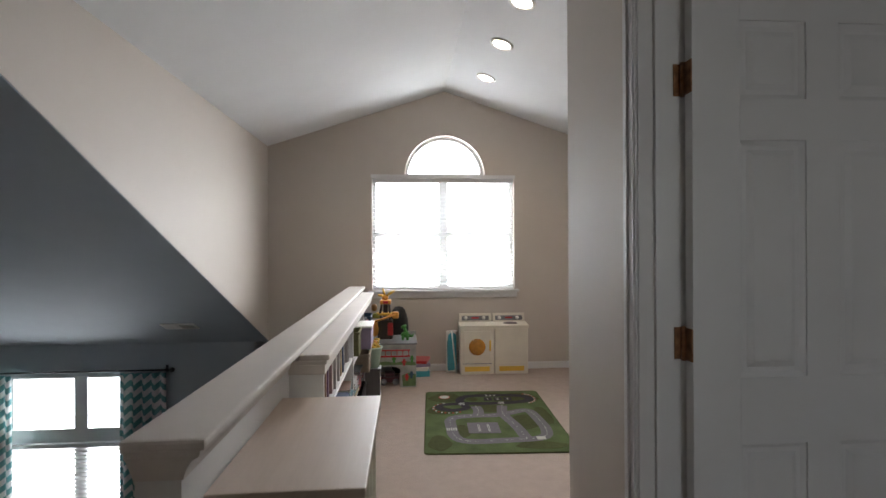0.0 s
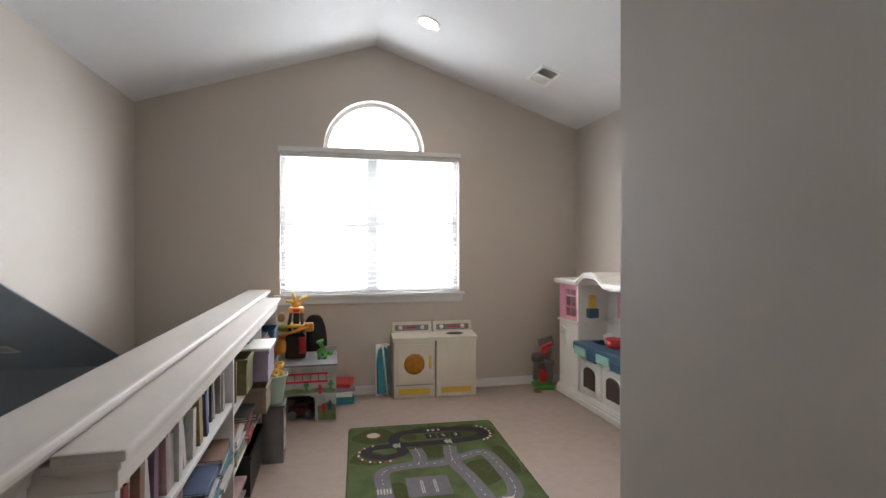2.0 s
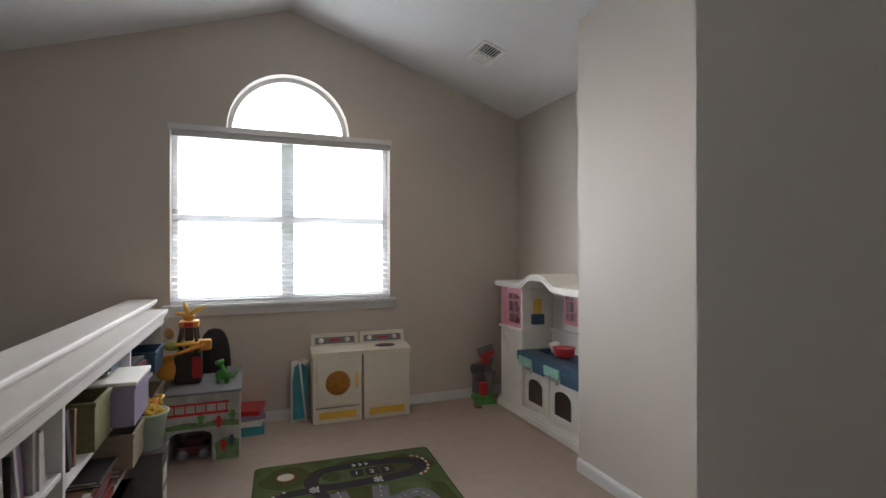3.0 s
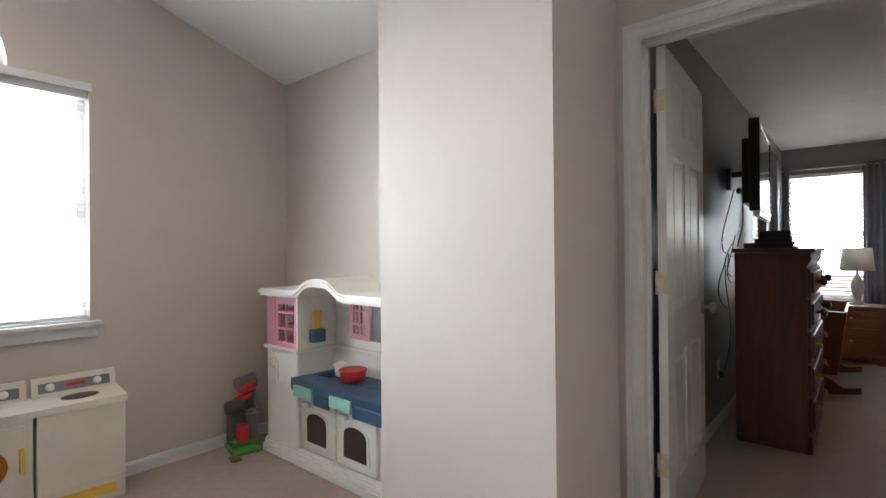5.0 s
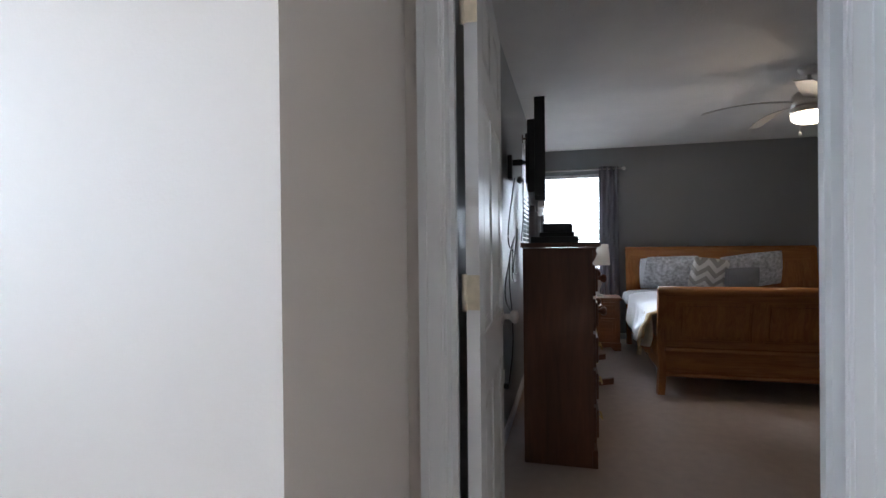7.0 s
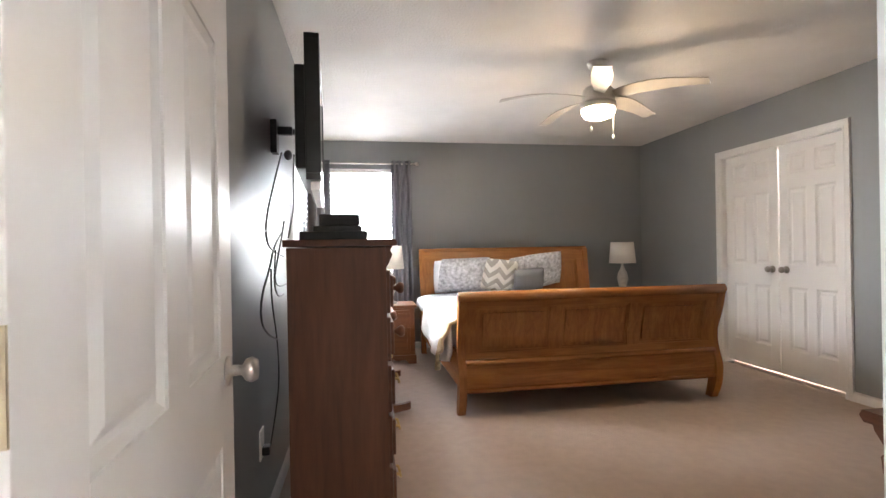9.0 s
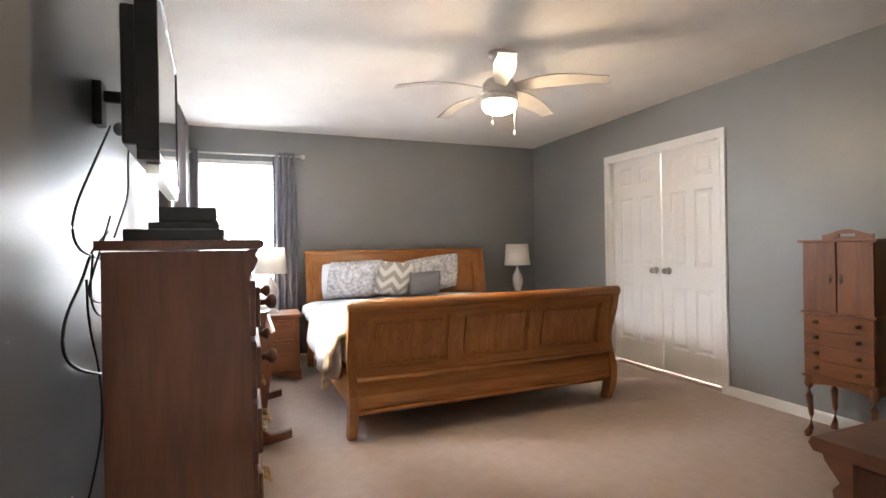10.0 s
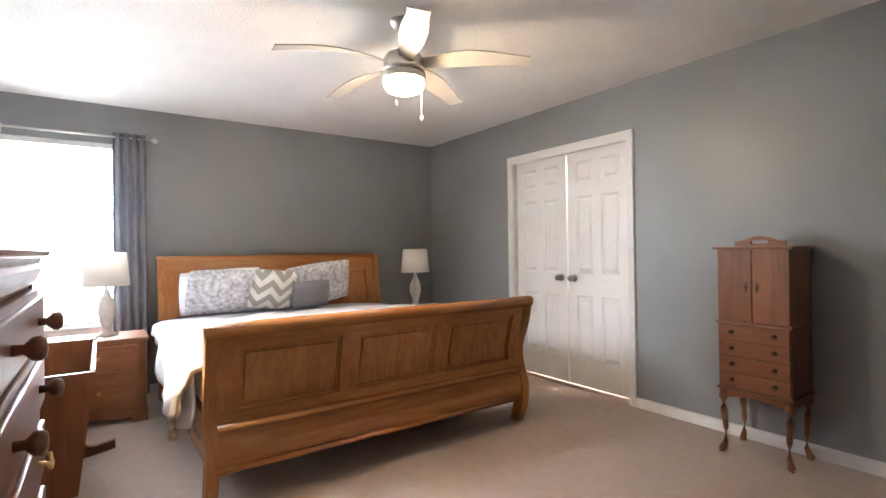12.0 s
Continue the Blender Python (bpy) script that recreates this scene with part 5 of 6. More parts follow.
part("shell", boxes((0, 0.12, 0, 0.004, 0.004, 0.325), (0, 0.12, 0.136, 0.14, 0.004, 0.325), (0.116, 0.12, 0.004, 0.136, 0.004, 0.325), (0, 0.004, 0.004, 0.136, 0.004, 0.325), (0, 0.12, 0, 0.14, 0, 0.004)), CLOUDY, rk)
part("lid", boxes((-0.006, 0.128, -0.006, 0.146, 0.3255, 0.338), bevel=0.004), CLOUDY, rk)
for z in (0.10, 0.21):
    part("label_card", boxes((0.1205, 0.123, 0.02, 0.11, z - 0.03, z + 0.045), bevel=0.0008), PAPER, rk)
bk = thing("bucket", "mint green bucket full of yellow plastic toys", "bucket", pose(0.465, 5.305, 0.3385))
part("tub", lathe(bmesh.new(), [(0.046, 0), (0.050, 0.004), (0.074, 0.156), (0.080, 0.158), (0.081, 0.170), (0.074, 0.170), (0.070, 0.15), (0.046, 0.01), (0.004, 0.008)], None, 32), material("mint bucket plastic", (0.46, 0.60, 0.52), 0.4, vary=0.05), bk)
for k in range(14):
    a = 2.4 * k
    rr = 0.012 + 0.036 * ((k * 0.618) % 1)
    tb = bmesh.new()
    if k % 3 == 0:
        tube(tb, [(0.04 * math.cos(u), 0.014 * math.sin(3 * u), 0.034 + 0.034 * math.sin(u)) for u in [math.pi * i / 9 for i in range(10)]], 0.011, 7)
    else:
        box(tb, -0.034, 0.034, -0.02, 0.02, 0, 0.045, 0.008)
        box(tb, -0.014, 0.014, -0.01, 0.01, 0.045, 0.075, 0.005)
    solo("toy_piece", tb, (YELLOWP, ORANGEP, YELLOWP, YELLOWP, DARKP)[k % 5], "plastic toy piece lying in the mint bucket", "toy", pose(0.465 + rr * math.cos(a), 5.305 + rr * math.sin(a), 0.480 + 0.012 * (k % 4), 35 * math.sin(a * 3), 40 * math.cos(a * 2), 40 * k) @ Matrix.Diagonal((0.75, 0.75, 0.75, 1)), "toys in the bucket")

# ---- loft: ceiling fittings ----
def on_roof(x, y):
    s = -SL if x > RX else SL
    return Matrix.Translation((x, y, roof(x))) @ Matrix.Rotation(-math.atan(s), 4, "Y")


for cx, cy in ((1.495, 4.335), (1.495, 4.995), (1.495, 5.747)):
    dl = thing("downlight", "round recessed ceiling downlight, lit", "ceiling light", on_roof(cx, cy), "recessed downlights")
    part("trim_ring", lathe(bmesh.new(), [(0.095, 0.0), (0.095, -0.006), (0.075, -0.009), (0.07, -0.004), (0.07, 0.0)], None, 32), WHITEP, dl)
    part("lens", lathe(bmesh.new(), [(0.069, -0.001), (0.069, -0.004), (0.003, -0.005)], None, 32), DOWN, dl)


def vent(m, w, h, n, label):
    ob = thing("ceiling_vent", label, "air vent", m)
    part("frame", boxes((-w / 2, w / 2, -h / 2, -h / 2 + 0.02, -0.008, 0), (-w / 2, w / 2, h / 2 - 0.02, h / 2, -0.008, 0), (-w / 2, -w / 2 + 0.02, -h / 2 + 0.02, h / 2 - 0.02, -0.008, 0), (w / 2 - 0.02, w / 2, -h / 2 + 0.02, h / 2 - 0.02, -0.008, 0), (-0.006, 0.006, -h / 2 + 0.02, h / 2 - 0.02, -0.008, 0)), WHITEP, ob)
    part("backing", boxes((-w / 2 + 0.02, w / 2 - 0.02, -h / 2 + 0.02, h / 2 - 0.02, -0.002, -0.0005)), BLACK, ob)
    for sx in (-1, 1):
        for k in range(n):
            y = -h / 2 + 0.03 + (h - 0.06) * k / (n - 1)
            b = boxes((-(w / 2 - 0.03) / 2, (w / 2 - 0.03) / 2, -0.007, 0.007, -0.0006, 0.0006))
            q = part("slat", b, WHITEP, ob)
            q.matrix_basis = pose(sx * w / 4, y, -0.005, sx * 38, 0, 0)
    return ob


vent(on_roof(2.417, 5.78) @ pose(0, 0, -0.001, 0, 0, 90), 0.30, 0.17, 7, "white louvred vent in the vaulted ceiling")
vm = Matrix.Translation((-1.35, 5.94, rake(5.94) - 0.002)) @ Matrix.Rotation(-math.atan(0.465), 4, "X")
vent(vm, 0.30, 0.16, 7, "white louvred vent in the sloped great room ceiling")


# ---- bedroom: sleigh bed ----
bed = thing("sleigh_bed", "oak sleigh bed with a three-panel footboard", "bed", pose(6.19, 1.09, 0))
BWD, BLEN = 2.03, 2.22


def end_board(h, sense, x0, upright):
    """Posts, rails, panels and a rolled top; sense is -1 for the foot, 1 for the head."""
    def px(z):
        v = z / h
        return x0 + sense * (-0.02 + 0.22 * max(0, v - 0.62) ** 1.5 - 0.028 * math.exp(-((v - 0.58) / 0.16) ** 2) + 0.014 * math.exp(-((v - 0.32) / 0.09) ** 2) - 0.05 * max(0, (0.2 - v) / 0.2) ** 1.5)
    for y in (0.0, BWD - 0.055):
        b = bmesh.new()
        zs = [h * k / 24 for k in range(25)]
        out = [(px(z) + sense * (0.03 + 0.012 * math.sin(z / h * 9)), z) for z in zs]
        inn = [(px(z) - sense * (0.036 + 0.012 * math.sin(z / h * 7)), z) for z in zs]
        for k in range(24):
            prism(b, [out[k], out[k + 1], inn[k + 1], inn[k]], "y", y, y + 0.055)
        bmesh.ops.remove_doubles(b, verts=b.verts[:], dist=0.0003)
        part("post", b, OAKV, bed)
    b = bmesh.new()
    tube(b, [(px(h) + sense * 0.012, 0.0, h - 0.012), (px(h) + sense * 0.012, BWD, h - 0.012)], 0.036, 20)
    part("top_roll", b, OAK, bed)

    def slab(z0, z1, y0, y1, t, mat, name, n=8, off=0.0):
        b = bmesh.new()
        for k in range(n):
            a, c = z0 + (z1 - z0) * k / n, z0 + (z1 - z0) * (k + 1) / n
            prism(b, [(px(a) + sense * (t + off), a), (px(c) + sense * (t + off), c), (px(c) - sense * t, c), (px(a) - sense * t, a)], "y", y0, y1)
        bmesh.ops.remove_doubles(b, verts=b.verts[:], dist=0.0003)
        bmesh.ops.recalc_face_normals(b, faces=b.faces[:])
        return part(name, b, mat, bed)
    i0, i1 = 0.055, BWD - 0.055
    zl, zm, zt = 0.178 * h / 0.85, 0.372 * h / 0.85, 0.752 * h / 0.85
    slab(zl, zm, i0, i1, 0.014, OAK, "lower_panel", 4)
    slab(zm + 0.012, zm + 0.07, i0, i1, 0.026, OAK, "rail", 2)
    slab(zt, h - 0.02, i0, i1, 0.026, OAK, "rail", 4)
    part("moulding", tube(bmesh.new(), [(px(zm) + sense * 0.032, i0, zm + 0.004), (px(zm) + sense * 0.032, i1, zm + 0.004)], 0.018, 10), OAK, bed)
    part("moulding", tube(bmesh.new(), [(px(zl) + sense * 0.024, i0, zl), (px(zl) + sense * 0.024, i1, zl)], 0.016, 10), OAK, bed)
    st = 0.09
    w = (i1 - i0 - 4 * st) / 3
    for k in range(4):
        y = i0 + k * (w + st)
        slab(zm + 0.07, zt, y, y + st, 0.026, OAKV, "stile")
    for k in range(3):
        y = i0 + st + k * (w + st)
        slab(zm + 0.07, zt, y, y + w, 0.002, OAKV, "panel")
        slab(zm + 0.105, zt - 0.035, y + 0.034, y + w - 0.034, 0.020, OAKV, "raised_panel")
        slab(zm + 0.07, zm + 0.082, y, y + w, 0.014, OAK, "bead", 1)
        slab(zt - 0.012, zt, y, y + w, 0.014, OAK, "bead", 1)
        slab(zm + 0.082, zt - 0.012, y, y + 0.012, 0.012, OAKV, "bead")
        slab(zm + 0.082, zt - 0.012, y + w - 0.012, y + w, 0.012, OAKV, "bead")


end_board(0.85, -1, 0.0, 0)
end_board(1.15, 1, BLEN, 0)
for y in (0.012, BWD - 0.042):
    part("side_rail", boxes((0.03, BLEN - 0.03, y, y + 0.03, 0.19, 0.42), bevel=0.004), OAKX, bed)
part("slat_base", boxes((0.03, BLEN - 0.03, 0.042, BWD - 0.042, 0.24, 0.27)), OAKX, bed)

mat_b = thing("mattress", "white mattress on the bed", "mattress", pose(6.25, 1.14, 0.271))
part("mattress_body", boxes((0, 2.08, 0.0, 1.93, 0, 0.36), bevel=0.05), LINEN, mat_b)


def cloth(name, mat, label, x0, x1, top, drop0, drop1, amp, seed, y0=1.10, y1=3.11, rag=0.0, end=0.0):
    """Bedding laid over the mattress, hanging down on both sides."""
    b = bmesh.new()
    n, mrows = 60, 40
    path = []
    for k in range(n + 1):
        s = k / n
        total = drop0 + (y1 - y0) + drop1
        d = s * total
        if d < drop0:
            path.append((y0 - 0.02, top - (drop0 - d), drop0 - d))
        elif d < drop0 + (y1 - y0):
            path.append((y0 + d - drop0, top, 0.0))
        else:
            path.append((y1 + 0.02, top - (d - drop0 - (y1 - y0)), d - drop0 - (y1 - y0)))
    grid = []
    for i in range(mrows + 1):
        u = i / mrows
        x = x0 + (x1 - x0) * u
        rowv = []
        for (y, z, dr) in path:
            nv = noise.noise((x * 2.6 + seed, y * 2.6, z * 2.0)) + 0.5 * noise.noise((x * 7 + seed, y * 6, z * 5))
            crown_z = 0.035 * (1 - ((y - (y0 + y1) / 2) / ((y1 - y0) / 2)) ** 4) if dr == 0 else 0
            side = (0.0 if dr == 0 else (1 if y > 2 else -1)) * (0.03 + 0.05 * (dr / 0.4) + (0.02 * math.sin(x * 11 + seed + 2 * nv) + 0.05 * nv) * min(1, dr / 0.25))
            lift = rag * dr * (0.5 + 0.5 * math.sin(x * 9 + 1.3 + seed))
            rowv.append(b.verts.new((x + 0.02 * nv, y + side, z + crown_z + amp * nv + lift)))
        grid.append(rowv)
    for a, c in zip(grid, grid[1:]):
        for k in range(n):
            f = b.faces.new((a[k], a[k + 1], c[k + 1], c[k]))
            f.smooth = True
    ob = solo(name, b, mat, label, "bedding")
    md = ob.modifiers.new("thick", "SOLIDIFY")
    md.thickness, md.offset = 0.022, 1
    return ob


cloth("bed_sheet", SHEET, "grey sheet turned back under the pillows", 7.55, 8.28, 0.648, 0.16, 0.10, 0.008, 3.0)
cloth("duvet", LINEN, "rumpled white duvet hanging over the side of the bed", 6.32, 7.72, 0.672, 0.30, 0.34, 0.020, 1.0, rag=0.2)
cloth("coverlet", GOLD, "gold patterned coverlet showing below the duvet", 6.28, 6.62, 0.662, 0.16, 0.43, 0.012, 7.0, rag=0.5)


def pillow(mat, label, m, w, h, t, flange=False):
    b = bmesh.new()
    n = 22
    for sgn in (1, -1):
        g = []
        for i in range(n + 1):
            r = []
            for j in range(n + 1):
                u, v = 2 * i / n - 1, 2 * j / n - 1
                pinch = 1 - 0.05 * (1 - u * u) * abs(v) ** 2
                pinch2 = 1 - 0.05 * (1 - v * v) * abs(u) ** 2
                puff = (max(0, 1 - abs(u) ** 2.6) * max(0, 1 - abs(v) ** 2.6)) ** 0.55
                cn = 1 - 0.09 * (u * v) ** 2
                r.append(b.verts.new((cn * u * w / 2 * pinch2, sgn * (t / 2 * puff + 0.004 * noise.noise((u * 3 + w, v * 3, t * 9))), cn * v * h / 2 * pinch)))
            g.append(r)
        for i in range(n):
            for j in range(n):
                f = b.faces.new((g[i][j], g[i + 1][j], g[i + 1][j + 1], g[i][j + 1]))
                f.smooth = True
    bmesh.ops.remove_doubles(b, verts=b.verts[:], dist=0.0005)
    bmesh.ops.recalc_face_normals(b, faces=b.faces[:])
    return solo("pillow", b, mat, label, "pillow", m, "pillows on the bed")


def striped(name, c1, c2, zig, freq):
    m = material(name, c1, 0.9, bump=0.3, bump_scale=180, spec=0.1)
    nt = m.node_tree
    co, sep = nt.nodes.new("ShaderNodeTexCoord"), nt.nodes.new("ShaderNodeSeparateXYZ")
    nt.links.new(co.outputs["Object"], sep.inputs[0])

    def op(kind, a, b=None):
        n = nt.nodes.new("ShaderNodeMath")
        n.operation = kind
        for i, v in enumerate((a, b)):
            if v is None:
                continue
            if isinstance(v, (int, float)):
                n.inputs[i].default_value = v
            else:
                nt.links.new(v, n.inputs[i])
        return n.outputs[0]
    base = op("ADD", sep.outputs["Z"], op("PINGPONG", op("ADD", sep.outputs["X"], 5.0), zig)) if zig else sep.outputs["X"]
    st = op("GREATER_THAN", op("FRACT", op("MULTIPLY", op("ADD", base, 3.0), freq)), 0.5)
    mx = nt.nodes.new("ShaderNodeMix")
    mx.data_type = "RGBA"
    mx.inputs[6].default_value, mx.inputs[7].default_value = (*c1, 1), (*c2, 1)
    nt.links.new(st, mx.inputs[0])
    nt.links.new(mx.outputs[2], nt.nodes["Principled BSDF"].inputs["Base Color"])
    return m


ZIG = striped("zigzag cushion cloth", (0.70, 0.68, 0.64), (0.36, 0.34, 0.31), 0.09, 8.0)
RIB = striped("ribbed grey cloth", (0.22, 0.22, 0.23), (0.17, 0.17, 0.18), 0, 70.0)
pillow(LINEN, "white pillow leaning on the headboard", pose(8.24, 2.66, 0.87, -20, 3, 90), 0.68, 0.42, 0.17)
pillow(FLORAL, "grey floral pillow leaning on the headboard", pose(8.10, 2.635, 0.875, -30, -2, 92), 0.66, 0.44, 0.18)
pillow(FLORAL, "grey floral pillow leaning on the headboard", pose(8.20, 1.82, 0.90, -24, 7, 88), 0.66, 0.44, 0.18)
pillow(ZIG, "white and grey zigzag cushion", pose(7.99, 2.30, 0.875, -24, -7, 93), 0.39, 0.39, 0.14)
pillow(RIB, "dark grey ribbed cushion", pose(7.94, 1.985, 0.825, -18, 3, 87), 0.35, 0.26, 0.12)


# ---- bedroom: nightstands and lamps ----
def nightstand(m, label):
    ob = thing("nightstand", label, "nightstand", m, "nightstands beside the bed")
    w, d, h = 0.60, 0.42, 0.60
    part("body", boxes((0.02, w - 0.02, 0.02, d, 0.09, h - 0.03), bevel=0.003), CHERRYV, ob)
    part("top", boxes((0, w, 0, d, h - 0.03, h), bevel=0.008), CHERRY, ob)
    b = bmesh.new()
    pts = [(0.01, 0.0), (0.09, 0.0), (0.12, 0.045), (0.20, 0.035), (0.26, 0.055), (0.30, 0.06), (0.34, 0.055), (0.40, 0.035), (0.48, 0.045), (0.51, 0.0), (0.59, 0.0), (0.59, 0.09), (0.01, 0.09)]
    prism(b, pts, "y", 0.008, 0.03)
    box(b, 0.01, 0.03, 0.03, d, 0, 0.09)
    box(b, w - 0.03, w - 0.01, 0.03, d, 0, 0.09)
    part("plinth", b, CHERRY, ob)
    for z0, z1 in ((0.11, 0.37), (0.40, 0.55)):
        dr = part("drawer", boxes((0.07, w - 0.07, 0.004, 0.022, z0, z1), (0.10, w - 0.10, -0.002, 0.006, z0 + 0.03, z1 - 0.03), bevel=0.003), CHERRY, ob)
        b = bmesh.new()
        lathe(b, [(0.010, 0), (0.006, 0.008), (0.014, 0.016), (0.012, 0.024), (0.002, 0.027)], Matrix.Translation((w / 2, 0.0, (z0 + z1) / 2)) @ Matrix.Rotation(math.pi / 2, 4, "X"), 14)
        k = part("drawer_pull", b, BRASS, dr, "brass drawer pull")
    return ob


ns = nightstand(pose(7.85, 3.82, 0, 0, 0, -90), "cherry two-drawer nightstand beside the window")
n2 = copy_thing(ns, pose(7.95, 0.98, 0, 0, 0, -90))
n2["label"] = "cherry two-drawer nightstand behind the bed"


def table_lamp(m, label):
    ob = thing("table_lamp", label, "table lamp", m, "bedside lamps")
    part("base", lathe(bmesh.new(), [(0.075, 0), (0.075, 0.012), (0.03, 0.03), (0.028, 0.06), (0.05, 0.13), (0.062, 0.19), (0.05, 0.25), (0.024, 0.30), (0.018, 0.33), (0.012, 0.34), (0.010, 0.38)], None, 28), PORCH, ob)
    b = bmesh.new()
    rings = [(0.150, 0.365), (0.128, 0.61)]
    seg = 40
    v = [[b.verts.new((r * math.cos(2 * math.pi * k / seg), r * math.sin(2 * math.pi * k / seg), z)) for k in range(seg)] for r, z in rings]
    for k in range(seg):
        f = b.faces.new((v[0][k], v[0][(k + 1) % seg], v[1][(k + 1) % seg], v[1][k]))
        f.smooth = True
    sh = part("shade", b, SHADE, ob, "white tapered drum shade")
    md = sh.modifiers.new("thick", "SOLIDIFY")
    md.thickness = 0.003
    b = bmesh.new()
    tube(b, [(0, 0, 0.38), (0, 0, 0.59)], 0.004, 6)
    for a in range(3):
        tube(b, [(0, 0, 0.585), (0.125 * math.cos(a * 2.094), 0.125 * math.sin(a * 2.094), 0.60)], 0.002, 5)
    part("harp", b, NICKEL, ob)
    return ob


l1 = table_lamp(pose(8.10, 3.47, 0.6005), "table lamp with a white drum shade on the nightstand")
l2 = copy_thing(l1, pose(8.18, 0.755, 0.6005))

# ---- bedroom: tall dresser ----
DX, DY, DW, DD, DHH = 4.745, 3.655, 0.98, 0.39, 1.215
dr = thing("dresser", "tall dark-stained pine dresser with carved drawer fronts", "dresser", pose(DX, DY, 0))
part("side_panel", boxes((0.012, 0.034, 0.02, DD, 0, DHH - 0.03), bevel=0.002), BROWN, dr)
part("side_panel", boxes((DW - 0.034, DW - 0.012, 0.02, DD, 0, DHH - 0.03), bevel=0.002), BROWN, dr)
part("carcass", boxes((0.034, DW - 0.034, 0.03, DD - 0.005, 0.05, DHH - 0.03)), BROWN, dr)
b = bmesh.new()
prism(b, [(-0.022, DHH - 0.012), (-0.014, DHH), (DD + 0.01, DHH), (DD + 0.01, DHH - 0.026), (-0.010, DHH - 0.026), (-0.02, DHH - 0.022)], "x", -0.008, DW + 0.008)
part("top", b, BROWNX, dr)
b = bmesh.new()
prism(b, [(0.02, DHH - 0.11), (0.008, DHH - 0.09), (-0.004, DHH - 0.06), (0.004, DHH - 0.045), (-0.006, DHH - 0.027), (0.02, DHH - 0.027)], "x", 0.012, DW - 0.012)
part("cornice", b, BROWNX, dr)
part("plinth", boxes((0.008, DW - 0.008, 0.0, 0.03, 0.0, 0.10), bevel=0.006), BROWNX, dr)
zs = [0.115, 0.325, 0.525, 0.725, 0.915, DHH - 0.115]
for z0, z1 in zip(zs, zs[1:]):
    d = part("drawer", boxes((0.05, DW - 0.05, 0.004, 0.03, z0 + 0.008, z1 - 0.008), (0.075, DW - 0.075, -0.010, 0.006, z0 + 0.03, z1 - 0.03), bevel=0.006), BROWNX, dr)
    for x in (0.24, DW - 0.24):
        b = bmesh.new()
        if z0 > 0.7:
            lathe(b, [(0.012, 0), (0.010, 0.02), (0.024, 0.034), (0.026, 0.046), (0.018, 0.056), (0.003, 0.058)], Matrix.Translation((x, -0.008, (z0 + z1) / 2)) @ Matrix.Rotation(math.pi / 2, 4, "X"), 16)
            part("drawer_knob", b, BROWNX, d, "turned wooden drawer knob")
        else:
            tube(b, [(x - 0.04, -0.008, (z0 + z1) / 2 + 0.005), (x - 0.04, -0.03, (z0 + z1) / 2), (x - 0.02, -0.036, (z0 + z1) / 2 - 0.02), (x + 0.02, -0.036, (z0 + z1) / 2 - 0.02), (x + 0.04, -0.03, (z0 + z1) / 2), (x + 0.04, -0.008, (z0 + z1) / 2 + 0.005)], 0.006, 8)
            part("drawer_pull", b, BRASS, d, "brass bail drawer pull")

# set-top boxes on the dresser
for k, (x0, x1, y0, y1, z0, z1, lab) in enumerate(((0.02, 0.46, 0.02, 0.28, 0.0, 0.034, "black media player on the dresser"), (0.16, 0.42, 0.04, 0.24, 0.035, 0.062, "slim black set-top box stacked on a player"), (0.22, 0.40, 0.05, 0.22, 0.063, 0.115, "small black router box on top of a stack"))):
    ob = thing("set_top_box", lab, "electronics", pose(DX + 0.05, DY + 0.07, DHH + 0.0005))
    part("case", boxes((x0, x1, y0, y1, z0, z1), bevel=0.005), BLACK, ob)
    part("front_strip", boxes((x0 + 0.02, x1 - 0.02, y0 - 0.002, y0, z0 + 0.008, z1 - 0.008)), SCREEN, ob)
    part("indicator", boxes((x1 - 0.05, x1 - 0.04, y0 - 0.003, y0 - 0.002, (z0 + z1) / 2 - 0.003, (z0 + z1) / 2 + 0.003)), GREYP, ob)

# wall television on an arm
tv = thing("television", "black flat television turned out from the wall on an arm", "television", pose(4.93, 3.925, 1.466, 0, 0, 3.4))
TW, TH = 1.0, 0.604
part("bezel", boxes((0, TW, 0, 0.062, 0, 0.028), (0, TW, 0, 0.062, TH - 0.022, TH), (0, 0.022, 0, 0.062, 0.028, TH - 0.022), (TW - 0.022, TW, 0, 0.062, 0.028, TH - 0.022), bevel=0.004), BLACK, tv)
part("screen", boxes((0.022, TW - 0.022, 0.005, 0.02, 0.028, TH - 0.022)), SCREEN, tv, "glossy black screen")
part("back_cover", boxes((0.03, TW - 0.03, 0.055, 0.105, 0.05, TH - 0.12), bevel=0.012), BLACK, tv)
part("speaker_bar", boxes((0.05, TW - 0.05, 0.004, 0.045, -0.036, 0.0), bevel=0.006), NICKEL, tv)
part("mount_plate", boxes((0.30, 0.70, 0.1055, 0.12, 0.14, 0.46)), BLACK, tv)
b = bmesh.new()
tube(b, [(0.5, 0.119, 0.30), (0.42, 0.16, 0.30), (0.45, 0.235, 0.30)], 0.016, 8)
part("arm", b, BLACK, tv)
wb = thing("tv_bracket", "black wall bracket holding a television arm", "bracket", pose(5.33, BN - 0.03, 1.72))
part("plate", boxes((-0.02, 0.05, 0.0, 0.0295, -0.07, 0.09), bevel=0.003), BLACK, wb)
part("hook", boxes((0.0, 0.03, -0.07, 0.0, 0.02, 0.06), bevel=0.006), BLACK, wb)
part("sensor", blob(bmesh.new(), 0.0, -0.05, -0.08, 0.02, 0.02, 0.025, 2), GREYP, wb)

